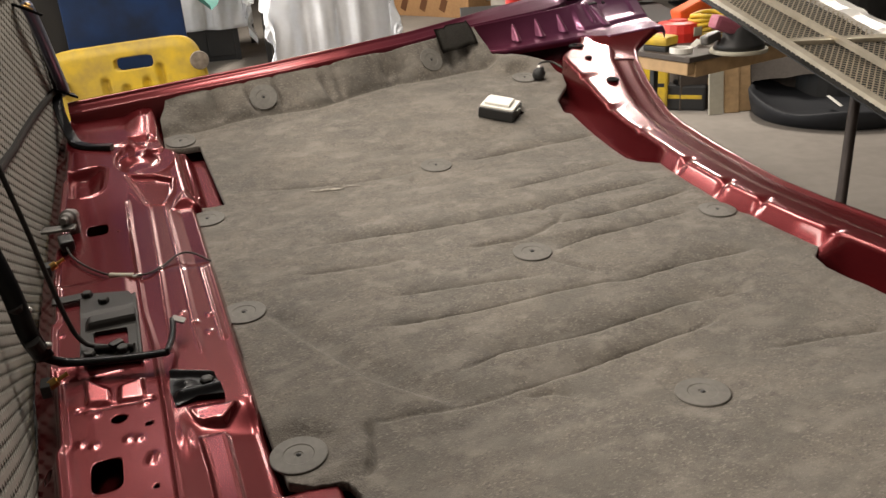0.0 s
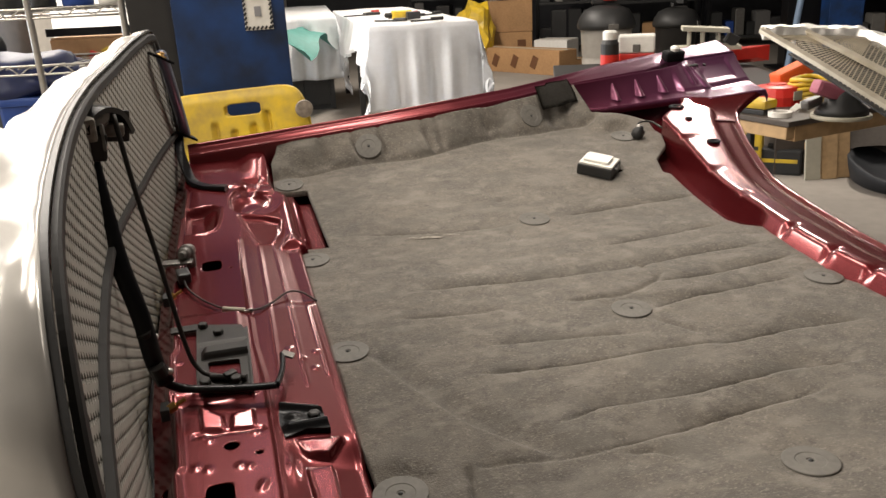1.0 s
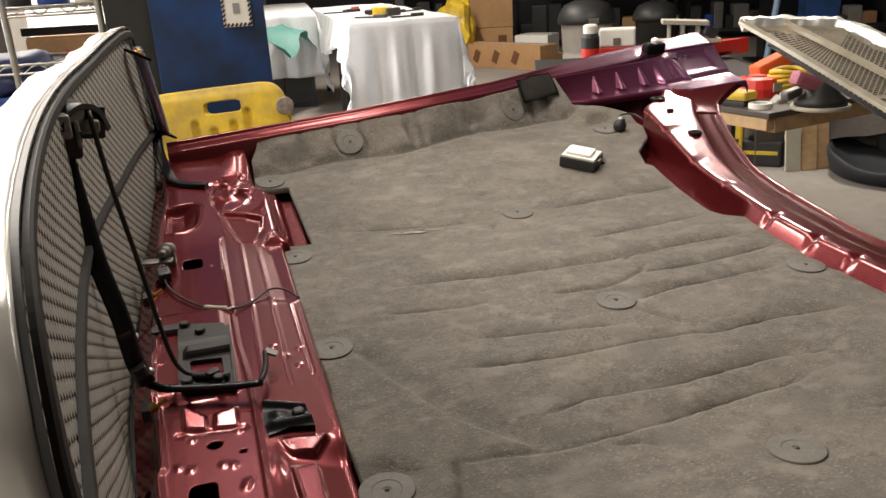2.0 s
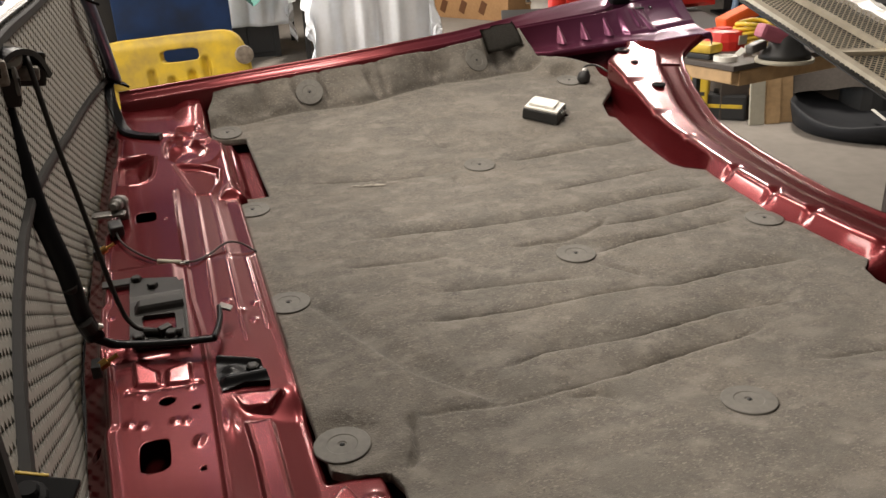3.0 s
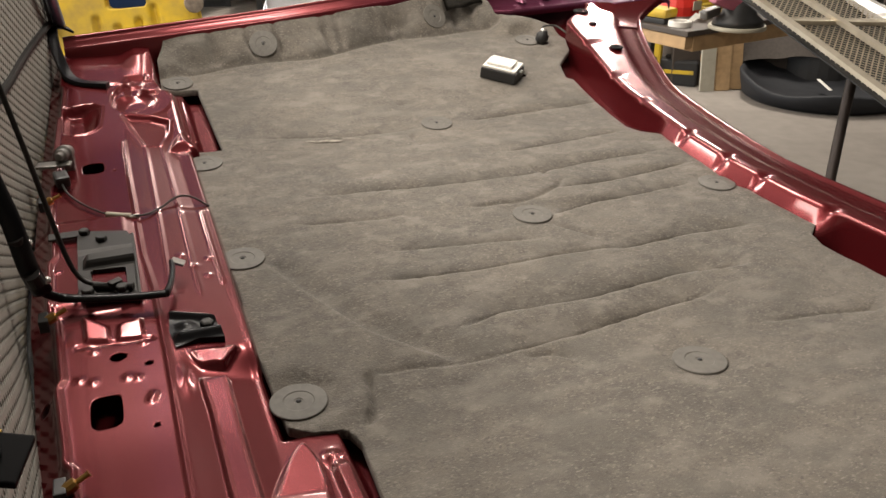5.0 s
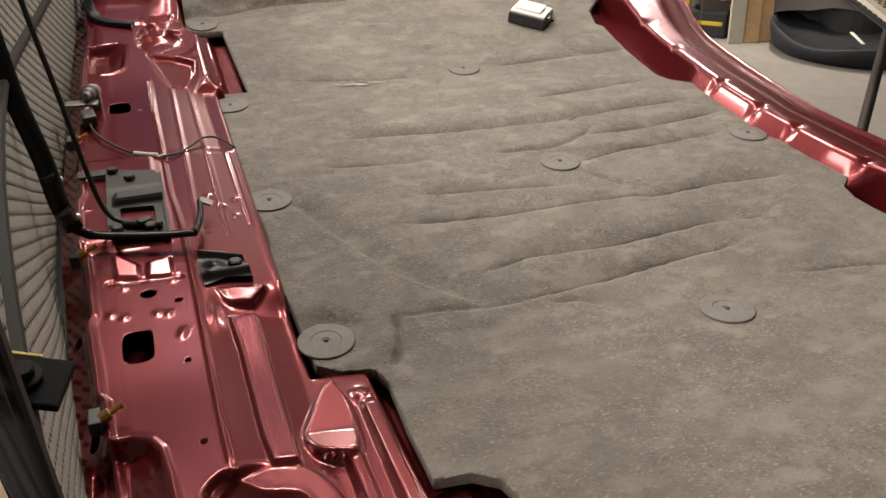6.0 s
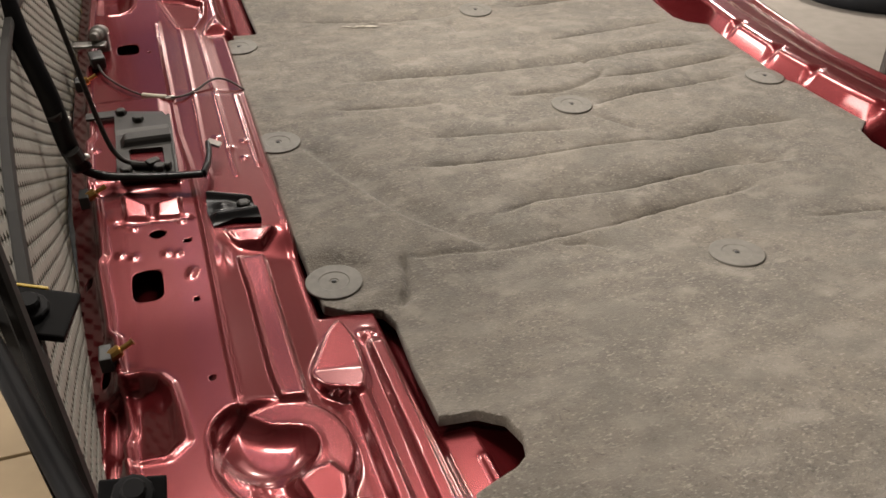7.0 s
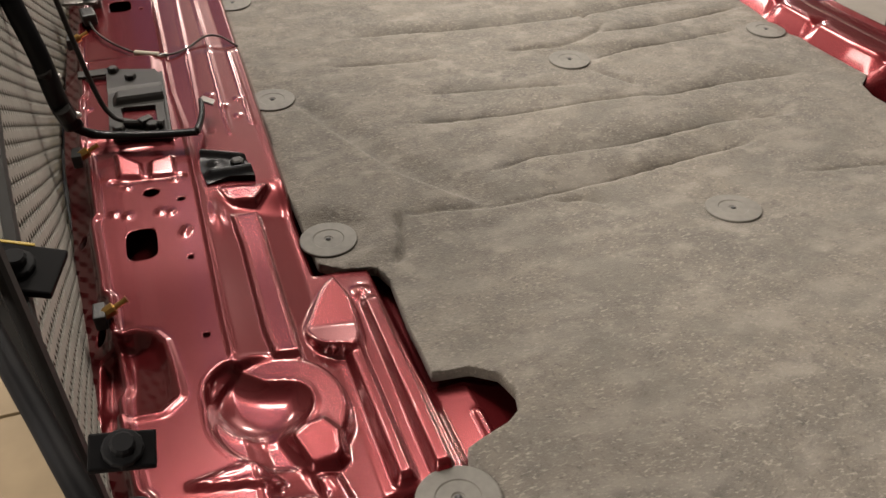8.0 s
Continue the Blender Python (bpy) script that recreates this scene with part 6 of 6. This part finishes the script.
# black tub lined with a bag, and brown cloth heaped behind it
sack = thing("black_bin", "low black tub lined with an open plastic bag on the floor", "bin", pose(2.22, 4.86, 0.0))
bm = bmesh.new()
rings = []
for r, z, rim in ((0.42, 0.0, 0), (0.45, 0.02, 0), (0.475, 0.1, 0.6), (0.485, 0.165, 1), (0.475, 0.175, 1), (0.45, 0.14, 1), (0.36, 0.08, 0.6), (0.2, 0.05, 0.2), (0.02, 0.045, 0)):
    ring = []
    for a in range(48):
        c, d = math.cos(a * 0.1309), math.sin(a * 0.1309)
        fall = 0.07 * (0.41 * c + 0.91 * d) * rim
        ring.append(bm.verts.new((r * 1.05 * c * (1 + 0.03 * rim * math.sin(a * 0.393 + z * 20)), r * 0.95 * d, z + fall + 0.018 * rim * math.sin(a * 0.655 + r * 9))))
    rings.append(ring)
for a, b in zip(rings, rings[1:]):
    for j in range(48):
        bm.faces.new((a[j], a[(j + 1) % 48], b[(j + 1) % 48], b[j]))
bm.faces.new(rings[0][::-1])
bm.faces.new(rings[-1])
part("bag", bm, material("black_bag", (0.012, 0.013, 0.016), 0.7, grain=0.3, scale=30, bump=0.4, bump_scale=25), sack, smooth=True)
boxed("paper_tag", (0.03, 0.11, 0.004), pose(-0.05, -0.1, 0.1, 25, 5, 30), WHITE_PLASTIC, sack, "white paper tag")
heap = thing("cloth_heap", "heap of dark brown cloth slumped over a low crate", "cloth", pose(2.4, 5.25, 0, 0, 0, -8))
boxed("crate", (1.1, 0.4, 0.36), pose(0, 0.06, 0.18), DARK_TOP, heap)
bm = bmesh.new()
rows = []
for i in range(31):
    x = -0.66 + 1.32 * i / 30
    rows.append([bm.verts.new((x + 0.02 * math.sin(j * 1.3 + i * 0.5), -0.26 + 0.05 * j, (0.47 + 0.05 * noise.noise(Vector((x * 4, j * 0.5, 1))) + 0.03 * math.sin(i * 0.8)) * min(1.0, 0.42 + 0.16 * j) - 0.25 * max(0, abs(x) - 0.45))) for j in range(12)])
for a, b in zip(rows, rows[1:]):
    for j in range(11):
        bm.faces.new((a[j], b[j], b[j + 1], a[j + 1]))
part("cloth", bm, material("brown_cloth", (0.06, 0.05, 0.042), 0.9, grain=0.4, scale=60, bump=0.4), heap, smooth=True)

# slim stand that carries the spare grille
stool = thing("grille_stand", "slim dark steel stand under the spare grille", "stand")
STAND = material("brown_steel", (0.035, 0.026, 0.022), 0.5, 0.4, grain=0.4, scale=40)
tube("rail", [(0.70, 2.40, 1.055), (0.80, 2.17, 0.975), (0.92, 1.92, 0.885), (0.99, 1.74, 0.83)], 0.010, STAND, stool)
tube("leg", [(0.955, 1.98, 0.90), (0.93, 1.94, 0.74), (0.89, 1.86, 0.57), (0.755, 1.59, 0.008)], 0.0125, STAND, stool)
tube("leg", [(0.99, 1.74, 0.83), (1.12, 1.6, 0.4), (1.25, 1.45, 0.008)], 0.0125, STAND, stool)
tube("leg", [(0.99, 1.74, 0.83), (1.2, 1.85, 0.4), (1.4, 1.95, 0.008)], 0.0125, STAND, stool)

# ---- spare chrome grille lying across bench and stool ----
A, B, C = Vector((0.55, 2.33, 1.10)), Vector((0.775, 2.49, 1.125)), Vector((0.87, 1.58, 0.845))
ex = (C - Vector((0.587, 2.284, 1.085))).normalized()
ey = (B - A).normalized()
ez = ex.cross(ey).normalized()
ey = ez.cross(ex).normalized()
G2 = Matrix(((ex.x, ey.x, ez.x, A.x), (ex.y, ey.y, ez.y, A.y), (ex.z, ey.z, ez.z, A.z), (0, 0, 0, 1)))
spare = thing("spare_grille", "spare chrome mesh grille wrapped in crumpled foil on one edge", "grille", G2)
LEN, WID = 1.15, 0.27
bm = bmesh.new()
edge = [(0.0, 0.0, 0), (0.02, 0.09, 0.0), (0.05, 0.2, 0.0), (0.10, WID, 0.0), (0.4, WID + 0.02, 0.0), (0.8, WID + 0.03, 0), (LEN, WID + 0.03, 0)]
sweep(bm, spline(edge, 16), [(-0.022, -0.012), (0.018, -0.016), (0.024, 0.0), (0.012, 0.016), (-0.012, 0.014), (-0.024, 0.002)])
for q in bm.verts:
    q.co += 0.006 * noise.noise_vector(q.co * 38)
part("foil_edge", bm, FOIL, spare, "crumpled silver foil edge", smooth=False)
for y0, y1, r in ((0.0, 0.0, 0.010), (0.11, 0.135, 0.008)):
    bm = bmesh.new()
    sweep(bm, spline([(0.0 + (0.03 if y0 else 0), y0, 0.004), (0.3, y0 + (y1 - y0) * 0.4, 0.01), (0.7, y1, 0.01), (LEN, y1, 0.006)], 8), [(-r, -0.006), (r, -0.006), (r, 0.004), (0, 0.009), (-r, 0.004)])
    part("rail", bm, CREAM_METAL, spare, "pale chrome rail", smooth=False)
for x in (0.52, 0.98):
    boxed("cross_bar", (0.018, WID, 0.012), pose(x, WID / 2, 0.004, 0, 0, -12), CREAM_METAL, spare, "pale chrome cross bar")
bm = bmesh.new()
for d in (-1, 1):
    c = -0.4
    while c < LEN + 0.4:
        p = []
        for y in (0.004, WID):
            x = c + d * y * 0.9
            p.append((x, y))
        (xa, ya), (xb, yb) = p
        if max(xa, xb) > 0.03 and min(xa, xb) < LEN:
            lim = lambda x, y: (min(max(x, 0.02 + y * 0.3), LEN), y)
            xa, ya = lim(xa, ya)
            xb, yb = lim(xb, yb)
            w = 0.0022
            q = [bm.verts.new((x + s, y, -0.004 + 0.002 * d)) for x, y, s in ((xa, ya, -w), (xa, ya, w), (xb, yb, w), (xb, yb, -w))]
            f = bm.faces.new(q)
        c += 0.016
bmesh.ops.solidify(bm, geom=bm.faces[:], thickness=0.002)
wires2 = part("mesh_wire", bm, material("tan_wire", (0.62, 0.55, 0.42), 0.4, 0.3, grain=0.3, scale=60), spare, "tan diamond mesh")
wires2["kind"] = "stuff"
boxed("backing", (LEN - 0.1, WID - 0.02, 0.003), pose(LEN / 2 + 0.06, WID / 2, -0.02), BLACK_PLASTIC, spare, "dark backing sheet")

# drum, green bin and rolled cloth further right
drum = thing("black_drum", "black steel drum with a rimmed lid", "drum", pose(2.35, 5.3, 0))
bm = bmesh.new()
lathe(bm, [(0.3, 0.0), (0.3, 0.3), (0.31, 0.31), (0.3, 0.32), (0.3, 0.66), (0.315, 0.67), (0.315, 0.69), (0.29, 0.69), (0.28, 0.67)], n=32)
part("shell", bm, BLACK_PLASTIC, drum, smooth=False)
gb = thing("green_bin", "green plastic bin beside the drum", "bin", pose(3.1, 5.9, 0))
boxed("body", (0.5, 0.4, 0.6), pose(0, 0, 0.3), GREEN, gb, bevel=0.02)
boxed("lid", (0.52, 0.42, 0.05), pose(0, 0, 0.625), GREEN, gb, bevel=0.01)
rag = thing("rolled_fabric", "roll of grey fabric lying on a low crate", "fabric", pose(2.75, 5.75, 0))
boxed("crate", (0.6, 0.4, 0.52), pose(0, 0, 0.26), DARK_TOP, rag)
bm = bmesh.new()
sweep(bm, spline([(-0.28, 0, 0.58), (-0.1, 0.03, 0.6), (0.1, -0.02, 0.6), (0.3, 0.02, 0.58)], 6), round_section(0.075, 12))
part("roll", bm, GREY_CLOTH, rag, smooth=True)

# ---- wire shelf behind the grille ----
shelf = thing("wire_shelf", "chrome wire shelving unit loaded with bottles and hoses", "shelf", pose(-1.72, 2.52, 0, 0, 0, 6))
for x, y in ((0.06, -0.02), (0.36, 0.3), (-0.75, 0.0), (-0.75, 0.4), (0.36, -0.02)):
    bm = bmesh.new()
    lathe(bm, [(0.011, 0.0), (0.011, 1.9)], pose(x, y, 0), n=12)
    part("upright", bm, SHELF_METAL, shelf)
for z in (0.3, 0.68, 1.06, 1.235, 1.7):
    for y in (-0.02, 0.4):
        for dz in (-0.014, 0.014):
            tube("edge_wire", [(-0.75, y, z + dz), (-0.2, y, z + dz), (0.36, y, z + dz)], 0.004, SHELF_METAL, shelf, per=2, n=6)
    for k in range(12):
        tube("truss", [(-0.75 + k * 0.0925, -0.02, z - 0.014), (-0.70 + k * 0.0925, -0.02, z + 0.014), (-0.66 + k * 0.0925, -0.02, z - 0.014)], 0.0025, SHELF_METAL, shelf, per=2, n=5)
    bm = bmesh.new()
    for k in range(28):
        block(bm, 0.004, 0.42, 0.004, pose(-0.74 + k * 0.0405, 0.19, z + 0.006))
    g = part("deck_grid", bm, SHELF_METAL, shelf)
    g["kind"] = "stuff"
for k, (x, y, z, r, h, m) in enumerate(((-1.55, 2.62, 1.25, 0.05, 0.3, BLUE_PLASTIC), (-1.44, 2.64, 1.25, 0.045, 0.28, WHITE_PLASTIC), (-1.66, 2.6, 1.25, 0.04, 0.24, BLACK_PLASTIC), (-1.98, 2.65, 1.25, 0.06, 0.25, RED), (-1.85, 2.7, 1.25, 0.05, 0.3, BLACK_PLASTIC))):
    bot = thing("bottle", "plastic fluid bottle on the wire shelf", "bottle", pose(x, y, z), "shelf bottles")
    bm = bmesh.new()
    lathe(bm, [(r * 0.95, 0.0), (r, 0.01), (r, h * 0.7), (r * 0.5, h * 0.88), (r * 0.35, h)], n=18)
    part("body", bm, m, bot, smooth=True)
    bm = bmesh.new()
    lathe(bm, [(r * 0.4, h), (r * 0.4, h * 1.08)], n=14)
    part("cap", bm, BLACK_PLASTIC, bot)
for k, (x, z, r) in enumerate(((-2.05, 0.86, 0.17), (-1.75, 0.86, 0.18), (-2.0, 1.15, 0.06))):
    tyre = thing("tyre", "worn black rubber tyre on the wire shelf", "tyre", pose(x, 2.72, z if r > 0.1 else 1.12, 0, 90, 80), "shelf tyres")
    bm = bmesh.new()
    lathe(bm, [(r * 0.6, -0.05), (r * 0.85, -0.06), (r, -0.045), (r, 0.045), (r * 0.85, 0.06), (r * 0.6, 0.05)], n=32, cap=False)
    part("tread", bm, TYRE, tyre, smooth=False)
tubn = thing("blue_crate", "deep blue plastic crate with crumpled film", "crate", pose(-1.62, 2.72, 0.695, 0, 0, 4))
boxed("body", (0.5, 0.34, 0.26), pose(0, 0, 0.13), BLUE_PLASTIC, tubn, bevel=0.015)
boxed("rim", (0.53, 0.37, 0.03), pose(0, 0, 0.26), BLUE_PLASTIC, tubn, bevel=0.01)
sheet_box = carton(-1.72, 2.98, 0.98, (0.3, 0.1, 0.15), 3, CARD, "beige cardboard panel with red and yellow stickers", False)
boxed("sticker", (0.05, 0.003, 0.04), pose(0.02, -0.053, 0.08, 0, 20, 0), RED, sheet_box, "red sticker", 0)
boxed("sticker", (0.035, 0.003, 0.05), pose(0.07, -0.053, 0.09, 0, -25, 0), YELLOW, sheet_box, "yellow sticker", 0)
boxed("black_frame", (0.32, 0.02, 0.03), pose(0.0, -0.04, 0.175), BLACK, sheet_box, "black frame strip")
stand2 = thing("steel_stand", "plain grey stand behind the wire shelf", "stand", pose(-1.72, 2.98, 0))
boxed("box", (0.32, 0.14, 0.97), pose(0, 0, 0.485), DARK_TOP, stand2)
boxed("top", (0.33, 0.15, 0.01), pose(0, 0, 0.975), DARK_TOP, stand2)
hose = thing("white_hose", "thick white hose looped behind the grille", "hose", pose(-1.12, 1.42, 0))
tube("hose", [(-0.35, 0.1, 0.0), (-0.3, 0.05, 0.6), (-0.2, 0.02, 0.95), (-0.05, 0.0, 1.035), (0.06, 0.0, 1.035), (0.12, 0.02, 0.95), (0.12, 0.05, 0.5), (0.1, 0.08, 0.0)], 0.016, WHITE_PLASTIC, hose, up=(0, 1, 0))
white_panel = thing("partition", "tall white partition board with a dark gap", "panel", pose(-3.2, 6.2, 0))
boxed("panel", (1.3, 0.06, 3.0), pose(0, 0, 1.5), WALL, white_panel)
boxed("dark_strip", (0.09, 0.02, 3.0), pose(0.12, -0.042, 1.5), BLACK, white_panel)
boxed("foot", (1.3, 0.3, 0.05), pose(0, 0, 0.025), WHITE, white_panel)

# carton standing before the hood
carton(-0.47, 0.50, 0, (0.4, 0.4, 0.7), 22, material("faded_tan_board", (0.2, 0.145, 0.08), 0.8, grain=0.3, scale=30, stain=0.6, stain_scale=6, dark=(0.12, 0.085, 0.045)), "tall plain tan carton standing under the grille", tape=False)

# dark moulded panels, a bundled blue tarpaulin and a hanging curtain behind the wire shelf
for x, y, z, w, h, turn, mat, lab in ((-1.95, 2.95, 0.0, 0.62, 1.02, 8, BLACK_PLASTIC, "black moulded car panel leaning behind the shelf"), (-2.35, 3.1, 0.0, 0.55, 1.3, -6, DARK_TOP, "dark brown car panel leaning behind the shelf"), (-1.55, 3.25, 0.0, 0.4, 0.95, 14, BLACK_PLASTIC, "black moulded car panel leaning behind the shelf")):
    pn = thing("moulded_panel", lab, "car panel", pose(x, y, z, 0, 0, turn))
    rows = [[(-w / 2 + w * i / 10, 0.10 * (j / 8) ** 1.5 + 0.03 * math.sin(i * 0.5), h * j / 8 + 0.03 * math.sin(i * 0.3) * (j / 8)) for j in range(9)] for i in range(11)]
    rows_back = [[(a, b + 0.012, c) for a, b, c in r] for r in rows[::-1]]
    strip_mesh("shell", rows + rows_back, mat, pn)
    tube("rib", [(-w * 0.4, -0.005, h * 0.4), (0, 0.02, h * 0.48), (w * 0.4, 0.02, h * 0.52)], 0.012, mat, pn)
blue_heap = thing("blue_tarpaulin", "bundled dark blue tarpaulin on the wire shelf", "tarpaulin", pose(-1.85, 2.7, 0.955))
bm = bmesh.new()
bmesh.ops.create_icosphere(bm, subdivisions=4, radius=0.2)
for q in bm.verts:
    q.co *= 1 + 0.3 * noise.noise(q.co * 9)
    q.co.x *= 1.3
    q.co.z = max(q.co.z * 0.45 + 0.06, 0)
part("bulk", bm, material("navy_tarp", (0.008, 0.016, 0.07), 0.5, grain=0.4, scale=20, bump=0.5, bump_scale=18), blue_heap, smooth=True)
